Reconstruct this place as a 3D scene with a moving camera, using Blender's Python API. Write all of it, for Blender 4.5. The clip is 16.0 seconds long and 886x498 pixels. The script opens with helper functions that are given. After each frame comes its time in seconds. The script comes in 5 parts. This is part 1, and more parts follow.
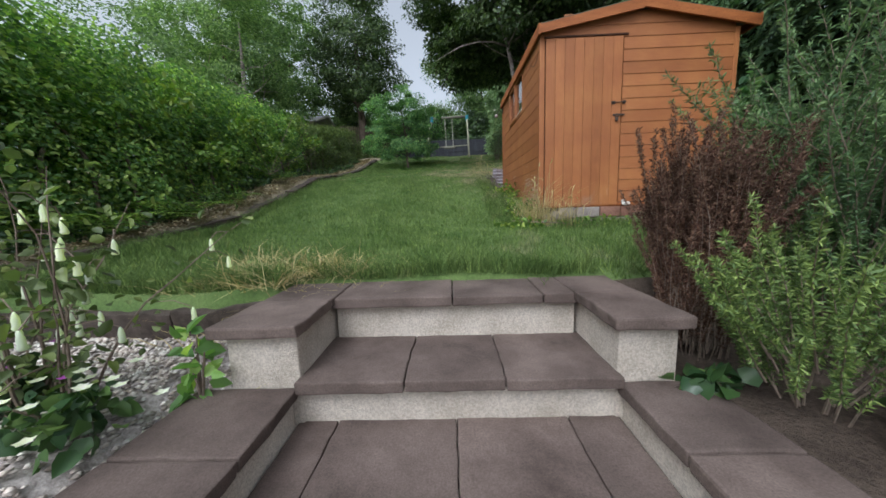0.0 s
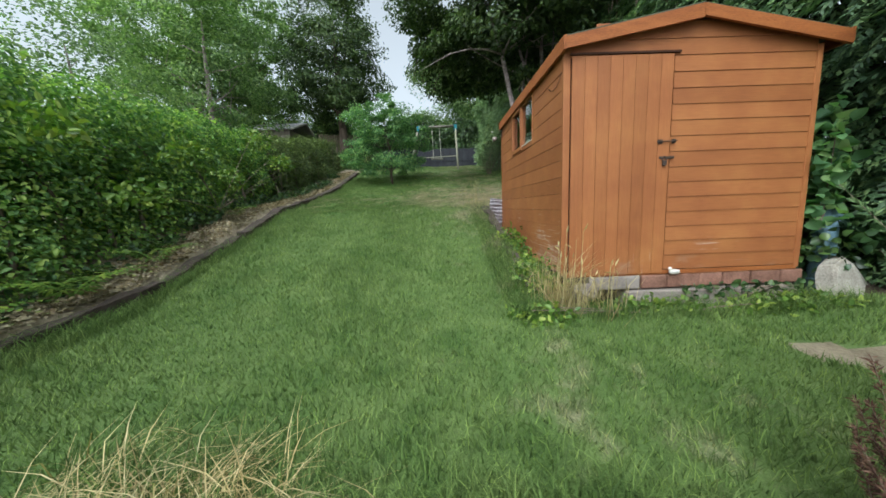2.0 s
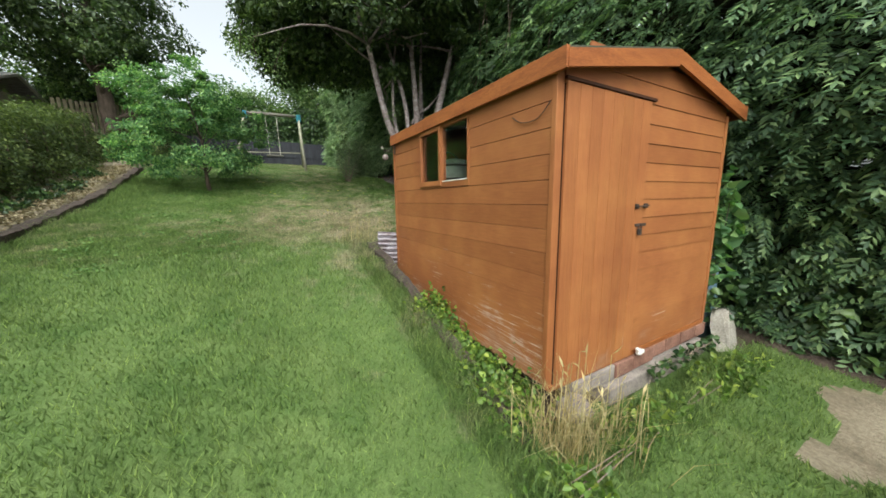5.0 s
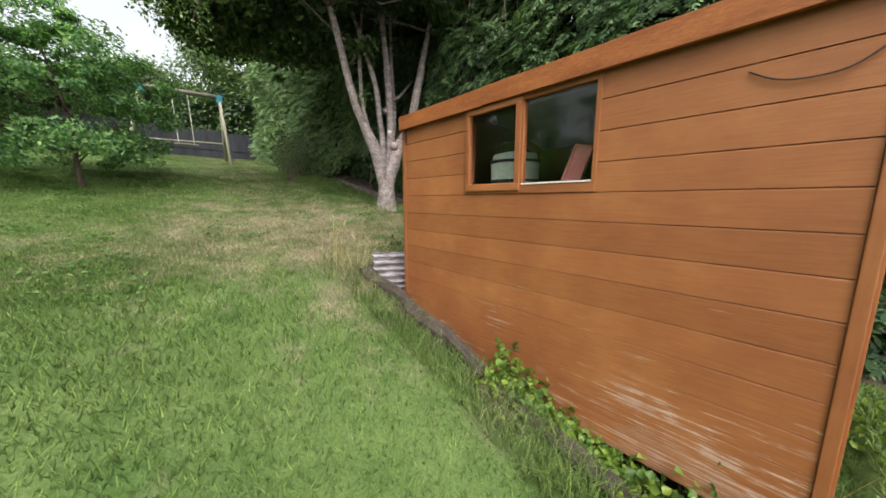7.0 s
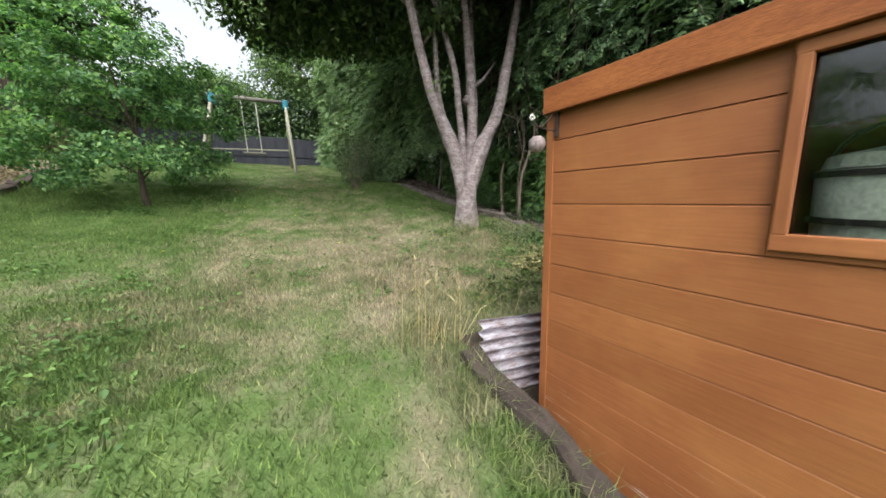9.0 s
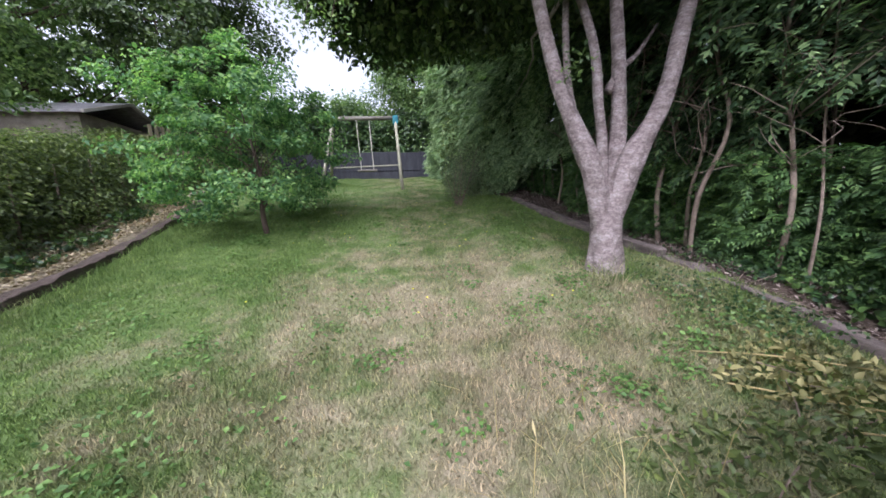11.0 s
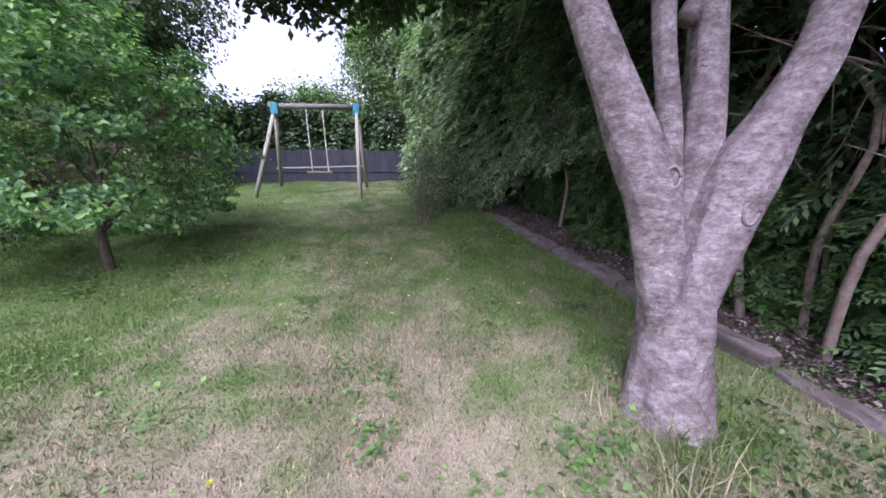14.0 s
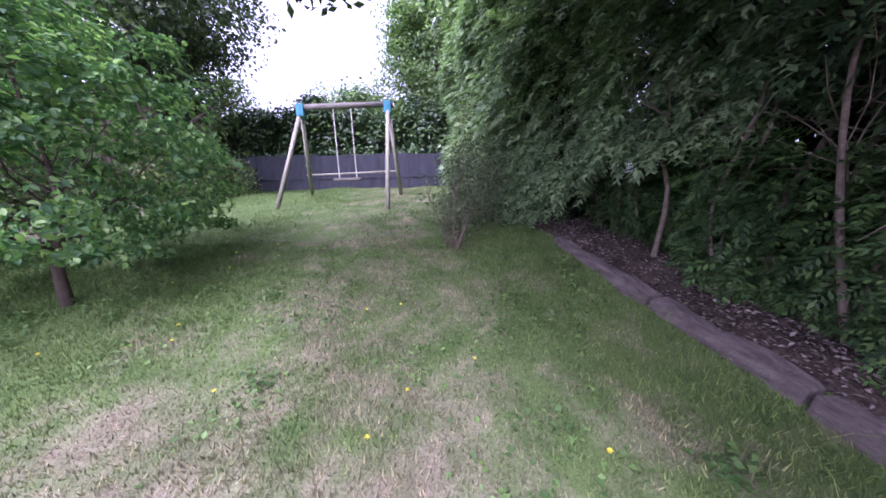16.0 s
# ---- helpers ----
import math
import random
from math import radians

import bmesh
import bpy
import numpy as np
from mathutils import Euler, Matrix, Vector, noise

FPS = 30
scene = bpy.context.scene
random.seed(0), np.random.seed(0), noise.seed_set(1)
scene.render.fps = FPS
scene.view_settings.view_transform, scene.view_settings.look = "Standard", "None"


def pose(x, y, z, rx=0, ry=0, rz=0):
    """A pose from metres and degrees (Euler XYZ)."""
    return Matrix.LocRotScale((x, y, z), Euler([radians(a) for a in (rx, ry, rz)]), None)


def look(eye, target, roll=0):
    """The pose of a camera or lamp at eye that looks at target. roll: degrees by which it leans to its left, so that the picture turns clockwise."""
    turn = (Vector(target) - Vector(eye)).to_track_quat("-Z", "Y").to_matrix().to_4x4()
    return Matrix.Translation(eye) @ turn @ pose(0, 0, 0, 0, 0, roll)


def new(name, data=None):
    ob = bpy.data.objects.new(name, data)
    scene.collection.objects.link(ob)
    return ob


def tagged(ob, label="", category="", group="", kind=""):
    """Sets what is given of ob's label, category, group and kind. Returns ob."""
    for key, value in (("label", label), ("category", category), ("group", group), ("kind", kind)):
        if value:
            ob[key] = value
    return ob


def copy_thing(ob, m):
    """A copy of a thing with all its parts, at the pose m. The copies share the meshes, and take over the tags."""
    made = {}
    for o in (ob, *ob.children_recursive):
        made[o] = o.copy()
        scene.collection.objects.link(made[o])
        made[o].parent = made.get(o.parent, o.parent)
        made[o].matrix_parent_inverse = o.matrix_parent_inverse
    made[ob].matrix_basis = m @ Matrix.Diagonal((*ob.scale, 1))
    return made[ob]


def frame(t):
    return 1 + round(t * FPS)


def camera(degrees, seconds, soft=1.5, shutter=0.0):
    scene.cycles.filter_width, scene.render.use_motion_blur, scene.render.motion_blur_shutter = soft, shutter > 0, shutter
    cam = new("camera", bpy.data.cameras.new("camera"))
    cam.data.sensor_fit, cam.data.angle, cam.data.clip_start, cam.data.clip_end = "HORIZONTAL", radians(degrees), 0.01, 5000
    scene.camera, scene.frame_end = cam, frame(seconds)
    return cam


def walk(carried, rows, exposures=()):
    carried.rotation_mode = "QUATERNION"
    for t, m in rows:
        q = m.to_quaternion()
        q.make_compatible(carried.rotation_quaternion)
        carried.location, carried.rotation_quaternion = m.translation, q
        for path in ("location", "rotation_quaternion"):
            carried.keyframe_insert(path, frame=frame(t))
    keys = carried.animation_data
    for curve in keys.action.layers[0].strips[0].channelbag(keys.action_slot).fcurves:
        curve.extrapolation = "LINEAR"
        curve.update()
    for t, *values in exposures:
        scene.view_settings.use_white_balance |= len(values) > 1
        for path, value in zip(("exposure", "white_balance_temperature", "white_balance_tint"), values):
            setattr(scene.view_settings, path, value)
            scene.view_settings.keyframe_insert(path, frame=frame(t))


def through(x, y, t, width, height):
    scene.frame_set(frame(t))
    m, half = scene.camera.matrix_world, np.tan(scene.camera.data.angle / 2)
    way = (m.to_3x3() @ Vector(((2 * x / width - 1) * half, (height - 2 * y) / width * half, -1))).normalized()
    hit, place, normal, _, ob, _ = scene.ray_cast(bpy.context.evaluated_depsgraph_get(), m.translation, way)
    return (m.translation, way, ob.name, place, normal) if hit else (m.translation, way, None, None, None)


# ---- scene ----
cam = camera(110.5, 16.0, 1.6)
PATH = [
    (0, (-1.076, -3.721, 0.011), (-1.131, -1.741, -0.262), -2.0),
    (0.5, (-1.09, -3.443, 0.194), (-1.132, -1.461, -0.066), -2.3),
    (1, (-1.066, -3.172, 0.394), (-1.089, -1.191, 0.12), -2.2),
    (1.5, (-1.114, -2.935, 0.465), (-1.115, -0.955, 0.187), -2.3),
    (2, (-1.116, -2.694, 0.622), (-1.087, -0.712, 0.353), -2.2),
    (2.5, (-1.094, -2.439, 0.783), (-1.03, -0.461, 0.491), -2.3),
    (3, (-1.158, -2.168, 0.857), (-1.086, -0.191, 0.566), -2.5),
    (3.5, (-1.191, -1.935, 0.957), (-1.061, 0.04, 0.672), -2.4),
    (4, (-1.208, -1.688, 1.069), (-0.954, 0.276, 0.789), -1.8),
    (4.5, (-1.356, -1.499, 1.148), (-0.826, 0.403, 0.826), -2.1),
    (4.7, (-1.397, -1.406, 1.17), (-0.643, 0.417, 0.84), -1.6),
    (6.8, (-1.612, 0.047, 1.197), (-0.299, 1.524, 0.892), 0.0),
    (7, (-1.602, 0.189, 1.233), (-0.286, 1.663, 0.924), 0.0),
    (7.5, (-1.552, 0.515, 1.286), (-0.254, 1.999, 0.952), -0.4),
    (8, (-1.498, 0.855, 1.362), (-0.208, 2.343, 1.015), -0.3),
    (8.5, (-1.344, 1.177, 1.382), (-0.07, 2.681, 1.042), -0.7),
    (9, (-1.232, 1.464, 1.457), (-0.202, 3.147, 1.131), -1.3),
    (9.5, (-1.155, 1.74, 1.58), (-0.404, 3.564, 1.251), -2.2),
    (10, (-0.994, 2.012, 1.638), (-0.486, 3.918, 1.308), -2.9),
    (10.2, (-0.957, 2.098, 1.681), (-0.569, 4.037, 1.377), -3.2),
    (12.3, (-0.519, 3.206, 1.903), (-0.098, 5.136, 1.593), -1.6),
    (12.5, (-0.491, 3.355, 1.92), (-0.062, 5.283, 1.602), -1.5),
    (13, (-0.276, 3.598, 1.968), (0.139, 5.529, 1.654), -1.8),
    (13.5, (0.025, 3.808, 2.028), (0.433, 5.74, 1.713), -1.7),
    (14, (0.149, 4.048, 2.045), (0.554, 5.984, 1.743), -1.5),
    (14.5, (0.278, 4.315, 2.134), (0.627, 6.26, 1.825), -1.5),
    (15, (0.434, 4.62, 2.107), (0.749, 6.573, 1.817), -2.0),
    (15.5, (0.537, 4.844, 2.191), (0.697, 6.815, 1.893), -1.9),
    (16, (0.507, 5.115, 2.195), (0.6, 7.092, 1.914), -1.7),
]
EXPOSURES = [(0, -0.68, 5750, 8), (1.5, -0.46, 5800, 2), (4.7, -0.15, 6250, 3), (7, -0.08, 6500, 8), (10, 0.06, 5950, 13), (12.5, 0.1, 5500, 35), (14, 0.22, 5400, 38), (15.3, 0.5, 5250, 46), (16, 0.6, 5250, 53)]
walk(cam, [(t, look(e, a, r)) for t, e, a, r in PATH], EXPOSURES)

# ---- world and light ----
SUN_EL, SUN_ROT = 52, 208
world = bpy.data.worlds.new("overcast_sky")
scene.world = world
world.use_nodes = True
wn, wl = world.node_tree.nodes, world.node_tree.links
sky = wn.new("ShaderNodeTexSky")
sky.sky_type = "NISHITA"
sky.sun_disc = False
sky.sun_elevation, sky.sun_rotation = radians(SUN_EL), radians(SUN_ROT)
sky.air_density, sky.dust_density, sky.ozone_density = 1.0, 6.0, 1.0
hsv = wn.new("ShaderNodeHueSaturation")
hsv.inputs["Saturation"].default_value = 0.18
hsv.inputs["Value"].default_value = 2.6
wl.new(sky.outputs[0], hsv.inputs["Color"])
wl.new(hsv.outputs[0], wn["Background"].inputs[0])
wn["Background"].inputs[1].default_value = 0.15
sun_data = bpy.data.lights.new("sun", "SUN")
sun_data.energy, sun_data.angle, sun_data.color = 0.6, radians(25), (1.0, 0.97, 0.92)
sun = new("sun", sun_data)
az = radians(SUN_ROT)
sun_dir = Vector((math.sin(az) * math.cos(radians(SUN_EL)), math.cos(az) * math.cos(radians(SUN_EL)), math.sin(radians(SUN_EL))))
sun.matrix_world = look(sun_dir * 30, (0, 0, 0))

# ---- materials ----
def ramp(nt, fac, stops):
    n = nt.nodes.new("ShaderNodeValToRGB")
    while len(n.color_ramp.elements) < len(stops):
        n.color_ramp.elements.new(0.5)
    for e, (p, c) in zip(n.color_ramp.elements, stops):
        e.position, e.color = p, (*c, 1)
    nt.links.new(fac, n.inputs[0])
    return n.outputs[0]


def mixcol(nt, fac, a, b, mode="MIX"):
    n = nt.nodes.new("ShaderNodeMix")
    n.data_type, n.blend_type = "RGBA", mode
    for sock, v in ((n.inputs[0], fac), (n.inputs[6], a), (n.inputs[7], b)):
        if isinstance(v, (int, float)):
            sock.default_value = v
        elif isinstance(v, tuple):
            sock.default_value = (*v, 1)
        else:
            nt.links.new(v, sock)
    return n.outputs[2]


def noise_tex(nt, scale, detail=4, stretch=None, rough=0.6):
    co = nt.nodes.new("ShaderNodeNewGeometry").outputs["Position"]
    if stretch:
        mp = nt.nodes.new("ShaderNodeMapping")
        mp.inputs["Scale"].default_value = stretch
        nt.links.new(co, mp.inputs[0])
        co = mp.outputs[0]
    n = nt.nodes.new("ShaderNodeTexNoise")
    n.inputs["Scale"].default_value, n.inputs["Detail"].default_value, n.inputs["Roughness"].default_value = scale, detail, rough
    nt.links.new(co, n.inputs["Vector"])
    return n.outputs["Fac"]


def bumped(nt, bsdf, height, strength, dist=0.01):
    b = nt.nodes.new("ShaderNodeBump")
    b.inputs["Strength"].default_value, b.inputs["Distance"].default_value = strength, dist
    nt.links.new(height, b.inputs["Height"])
    nt.links.new(b.outputs[0], bsdf.inputs["Normal"])


def base_mat(name, rough=0.8, spec=0.3):
    m = bpy.data.materials.new(name)
    m.use_nodes = True
    b = m.node_tree.nodes["Principled BSDF"]
    b.inputs["Roughness"].default_value = rough
    b.inputs["Specular IOR Level"].default_value = spec
    return m, m.node_tree, b


def rough_mat(name, dark, light, scale=8, fine=60, rough=0.85, bump=0.4, stretch=None, spec=0.25, obj_var=0.0, dist=0.01):
    """Two-scale varied surface between two colours."""
    m, nt, b = base_mat(name, rough, spec)
    big, small = noise_tex(nt, scale, 4, stretch), noise_tex(nt, fine, 5, stretch, 0.7)
    c = ramp(nt, big, [(0.3, dark), (0.7, light)])
    shade = ramp(nt, small, [(0.25, (0.55, 0.55, 0.55)), (0.75, (1.25, 1.25, 1.25))])
    c = mixcol(nt, 1.0, c, shade, "MULTIPLY")
    if obj_var:
        r = nt.nodes.new("ShaderNodeObjectInfo").outputs["Random"]
        c = mixcol(nt, 1.0, c, ramp(nt, r, [(0, (1 - obj_var,) * 3), (1, (1 + obj_var,) * 3)]), "MULTIPLY")
    nt.links.new(c, b.inputs["Base Color"])
    bumped(nt, b, small, bump, dist)
    return m


def leaf_mat(name, dark, mid, light, scale=1.2, rough=0.45, through=0.3, spec=0.4):
    """Leaves: each one its own tone, drifting over the plant; light shines through."""
    m, nt, b = base_mat(name, rough, spec)
    isl = nt.nodes.new("ShaderNodeNewGeometry").outputs["Random Per Island"]
    c1 = ramp(nt, isl, [(0.0, dark), (0.55, mid), (0.95, light)])
    big = noise_tex(nt, scale, 3)
    c = mixcol(nt, 1.0, c1, ramp(nt, big, [(0.3, (0.6, 0.65, 0.6)), (0.7, (1.35, 1.3, 1.2))]), "MULTIPLY")
    nt.links.new(c, b.inputs["Base Color"])
    tr = nt.nodes.new("ShaderNodeBsdfTranslucent")
    nt.links.new(mixcol(nt, 1.0, c, (1.15, 1.4, 0.65), "MULTIPLY"), tr.inputs[0])
    mix = nt.nodes.new("ShaderNodeMixShader")
    mix.inputs[0].default_value = through
    nt.links.new(b.outputs[0], mix.inputs[1])
    nt.links.new(tr.outputs[0], mix.inputs[2])
    nt.links.new(mix.outputs[0], nt.nodes["Material Output"].inputs[0])
    return m


def math_node(nt, op, a, b):
    n = nt.nodes.new("ShaderNodeMath")
    n.operation = op
    for sock, v in zip(n.inputs, (a, b)):
        if isinstance(v, (int, float)):
            sock.default_value = v
        else:
            nt.links.new(v, sock)
    return n.outputs[0]


def map_range(nt, v, a, b, c, d):
    n = nt.nodes.new("ShaderNodeMapRange")
    for k, q in zip(("From Min", "From Max", "To Min", "To Max"), (a, b, c, d)):
        n.inputs[k].default_value = q
    nt.links.new(v, n.inputs[0])
    return n.outputs[0]


def position(nt):
    n = nt.nodes.new("ShaderNodeSeparateXYZ")
    nt.links.new(nt.nodes.new("ShaderNodeNewGeometry").outputs["Position"], n.inputs[0])
    return n.outputs


def shed_wood(name, grain, worn=0.125):
    """Orange-brown preservative stain on boards, flaked pale in streaks low down and by the front corner."""
    m, nt, b = base_mat(name, 0.55, 0.35)
    g = noise_tex(nt, 7, 6, grain, 0.6)
    big = noise_tex(nt, 2.2, 5)
    c = ramp(nt, big, [(0.3, (0.245, 0.086, 0.03)), (0.52, (0.3, 0.113, 0.038)), (0.72, (0.355, 0.146, 0.048))])
    c = mixcol(nt, 1.0, c, ramp(nt, g, [(0.25, (0.84, 0.82, 0.8)), (0.75, (1.09, 1.09, 1.1))]), "MULTIPLY")
    r = nt.nodes.new("ShaderNodeObjectInfo").outputs["Random"]
    c = mixcol(nt, 1.0, c, ramp(nt, r, [(0, (0.9, 0.88, 0.86)), (1, (1.08, 1.08, 1.08))]), "MULTIPLY")
    x, y, z = position(nt)
    low = math_node(nt, "ADD", map_range(nt, z, 0.1, 1.3, worn, -0.13), map_range(nt, y, 0.0, 0.75, worn * 0.45, 0.0))
    patch = map_range(nt, noise_tex(nt, 2.6, 3), 0.3, 0.7, -0.1, 0.08)
    streak = math_node(nt, "ADD", noise_tex(nt, 4.5, 8, tuple(0.55 * q if q < 2 else q for q in grain), 0.72), math_node(nt, "ADD", low, patch))
    w = ramp(nt, streak, [(0.66, (0, 0, 0)), (0.73, (0.8, 0.8, 0.8))])
    pale = ramp(nt, noise_tex(nt, 14, 3), [(0.35, (0.4, 0.24, 0.16)), (0.65, (0.56, 0.43, 0.35))])
    c = mixcol(nt, w, c, pale)
    soft = ramp(nt, math_node(nt, "ADD", noise_tex(nt, 3.0, 6, (1, 1, 2), 0.7), map_range(nt, z, -0.05, 0.45, worn, -0.3)), [(0.5, (0, 0, 0)), (0.75, (0.6, 0.6, 0.6))])
    c = mixcol(nt, soft, c, (0.34, 0.23, 0.16))
    nt.links.new(c, b.inputs["Base Color"])
    bumped(nt, b, g, 0.25, 0.003)
    return m


def bark_mat(name):
    """Pale pinkish-grey bark: flat plates split by short level cracks, lichen patches."""
    m, nt, b = base_mat(name, 0.9, 0.15)
    warp = nt.nodes.new("ShaderNodeTexNoise")
    warp.inputs["Scale"].default_value, warp.inputs["Detail"].default_value = 9, 4
    pos = nt.nodes.new("ShaderNodeNewGeometry").outputs["Position"]
    nt.links.new(pos, warp.inputs["Vector"])
    bent = mixcol(nt, 0.09, pos, warp.outputs["Color"], "ADD")
    mp = nt.nodes.new("ShaderNodeMapping")
    mp.inputs["Scale"].default_value = (1, 1, 1.7)
    nt.links.new(bent, mp.inputs[0])
    vo = nt.nodes.new("ShaderNodeTexVoronoi")
    vo.feature = "DISTANCE_TO_EDGE"
    vo.inputs["Scale"].default_value = 26
    nt.links.new(mp.outputs[0], vo.inputs["Vector"])
    crack = ramp(nt, vo.outputs["Distance"], [(0.0, (0.62, 0.6, 0.6)), (0.22, (1, 1, 1))])
    fleck = noise_tex(nt, 30, 6, (1, 1, 1.5), 0.75)
    plate = noise_tex(nt, 7, 5, (1, 1, 1.8), 0.65)
    c = ramp(nt, plate, [(0.3, (0.2, 0.16, 0.152)), (0.5, (0.34, 0.28, 0.268)), (0.7, (0.5, 0.435, 0.42))])
    c = mixcol(nt, 1.0, c, ramp(nt, fleck, [(0.32, (0.52, 0.5, 0.5)), (0.52, (0.95, 0.95, 0.95)), (0.7, (1.5, 1.5, 1.5))]), "MULTIPLY")
    c = mixcol(nt, 0.3, c, crack, "MULTIPLY")
    nt.links.new(c, b.inputs["Base Color"])
    h = math_node(nt, "ADD", fleck, noise_tex(nt, 75, 4, (1, 1, 1.6), 0.7))
    bumped(nt, b, h, 0.8, 0.02)
    return m


def lawn_mat(name, blades):
    m, nt, b = base_mat(name, 0.7, 0.2)
    geo = nt.nodes.new("ShaderNodeNewGeometry")
    x, y, _ = position(nt)
    across = map_range(nt, math_node(nt, "ABSOLUTE", math_node(nt, "ADD", x, 0.1), 0), 0.3, 2.6, 0.1, -0.1)
    uphill = map_range(nt, y, 1.2, 4.0, -0.2, 0.06)
    beyond = map_range(nt, y, 5.0, 7.4, 0.0, -0.15)
    bias = math_node(nt, "ADD", across, math_node(nt, "ADD", uphill, beyond))
    dryness = math_node(nt, "ADD", noise_tex(nt, 2.4, 8, None, 0.74), bias)
    dry = ramp(nt, dryness, [(0.43, (0, 0, 0)), (0.7, (1, 1, 1))])
    tone = noise_tex(nt, 3.5, 4)
    green = ramp(nt, tone, [(0.3, (0.088, 0.153, 0.04)), (0.7, (0.16, 0.23, 0.073))])
    straw = ramp(nt, tone, [(0.3, (0.26, 0.225, 0.145)), (0.7, (0.4, 0.35, 0.25))])
    if blades:
        isl = geo.outputs["Random Per Island"]
        v = ramp(nt, isl, [(0.0, (0.52, 0.55, 0.52)), (0.75, (1.2, 1.18, 1.1)), (1.0, (1.9, 1.7, 1.5))])
    else:
        v = ramp(nt, noise_tex(nt, 70, 5, None, 0.75), [(0.25, (0.45, 0.45, 0.42)), (0.75, (1.1, 1.1, 1.05))])
    c = mixcol(nt, 1.0, mixcol(nt, dry, green, straw), v, "MULTIPLY")
    nt.links.new(c, b.inputs["Base Color"])
    if not blades:
        bumped(nt, b, noise_tex(nt, 90, 4), 0.7, 0.02)
    else:
        tr = nt.nodes.new("ShaderNodeBsdfTranslucent")
        nt.links.new(c, tr.inputs[0])
        mix = nt.nodes.new("ShaderNodeMixShader")
        mix.inputs[0].default_value = 0.3
        nt.links.new(b.outputs[0], mix.inputs[1]); nt.links.new(tr.outputs[0], mix.inputs[2])
        nt.links.new(mix.outputs[0], nt.nodes["Material Output"].inputs[0])
    return m


LAWN, BLADES = lawn_mat("lawn_turf", False), lawn_mat("grass_blades", True)
BOARD_X, BOARD_Y, BOARD_Z = shed_wood("stained_board_front", (1, 8, 14), 0.03), shed_wood("stained_board_side", (8, 1, 14)), shed_wood("stained_board_upright", (14, 8, 1), 0.0)
TRIM = rough_mat("stained_trim", (0.24, 0.075, 0.022), (0.36, 0.125, 0.036), 3, 40, 0.6, 0.2, (1, 1, 6))
FELT = rough_mat("roof_felt", (0.05, 0.06, 0.045), (0.11, 0.12, 0.08), 4, 80)
DARKGAP = rough_mat("dark_joint", (0.03, 0.012, 0.006), (0.06, 0.022, 0.01), 5, 60)
SLAB = rough_mat("grey_paving", (0.058, 0.041, 0.034), (0.165, 0.124, 0.106), 3.2, 150, 0.85, 0.35, None, 0.3, 0.14, 0.006)
RENDERED = rough_mat("roughcast_render", (0.44, 0.38, 0.31), (0.64, 0.57, 0.49), 5, 110, 0.9, 0.8, None, 0.2, 0, 0.012)
CONC = rough_mat("old_concrete", (0.2, 0.17, 0.15), (0.38, 0.33, 0.29), 5, 70, 0.9, 0.6)
STONE = rough_mat("pale_stone", (0.33, 0.3, 0.25), (0.52, 0.48, 0.41), 6, 60, 0.9, 0.6)
TIMBER = rough_mat("dark_timber", (0.045, 0.034, 0.028), (0.11, 0.085, 0.07), 4, 50, 0.85, 0.7, (6, 1, 6))
TIMBER_GREY = rough_mat("grey_timber", (0.085, 0.068, 0.062), (0.22, 0.18, 0.165), 4, 50, 0.85, 0.6, (6, 1, 6))
SOIL = rough_mat("bed_soil", (0.06, 0.045, 0.035), (0.15, 0.115, 0.09), 3, 60, 0.95, 0.9, None, 0.1, 0, 0.03)
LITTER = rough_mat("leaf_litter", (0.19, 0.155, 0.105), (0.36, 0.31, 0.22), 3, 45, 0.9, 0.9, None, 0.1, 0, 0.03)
BARK = bark_mat("pale_bark")
BARK_DARK = rough_mat("dark_bark", (0.06, 0.045, 0.035), (0.16, 0.12, 0.095), 4, 40, 0.9, 0.8, (3, 3, 0.7), 0.15, 0, 0.02)
TWIG = rough_mat("twig_bark", (0.14, 0.105, 0.08), (0.3, 0.235, 0.185), 8, 60, 0.9, 0.5)
CUTWOOD = rough_mat("healed_cut", (0.2, 0.16, 0.15), (0.34, 0.28, 0.26), 20, 90, 0.8, 0.4)
GREYMETAL = rough_mat("galvanised_sheet", (0.2, 0.18, 0.19), (0.5, 0.49, 0.52), 6, 40, 0.5, 0.2, (1, 3, 3), 0.5)
SHEET = rough_mat("rusting_sheet", (0.13, 0.075, 0.06), (0.52, 0.5, 0.55), 9, 40, 0.55, 0.3, (1, 3, 3), 0.4)
IRON = rough_mat("dark_iron", (0.03, 0.025, 0.022), (0.09, 0.06, 0.045), 20, 90, 0.6, 0.3)
WHITEPAINT = rough_mat("white_paint", (0.6, 0.57, 0.52), (0.8, 0.77, 0.72), 12, 80, 0.6, 0.2)
POLE = rough_mat("weathered_pole", (0.24, 0.23, 0.16), (0.4, 0.38, 0.29), 5, 50, 0.8, 0.4, (6, 6, 1))
POLE_DARK = rough_mat("weathered_beam", (0.13, 0.12, 0.1), (0.24, 0.22, 0.18), 5, 50, 0.8, 0.4, (1, 6, 6))
TEAL = rough_mat("teal_plastic", (0.03, 0.16, 0.2), (0.05, 0.24, 0.29), 8, 60, 0.5, 0.1)
ROPE = rough_mat("pale_rope", (0.4, 0.38, 0.32), (0.55, 0.52, 0.45), 30, 200, 0.9, 0.4)
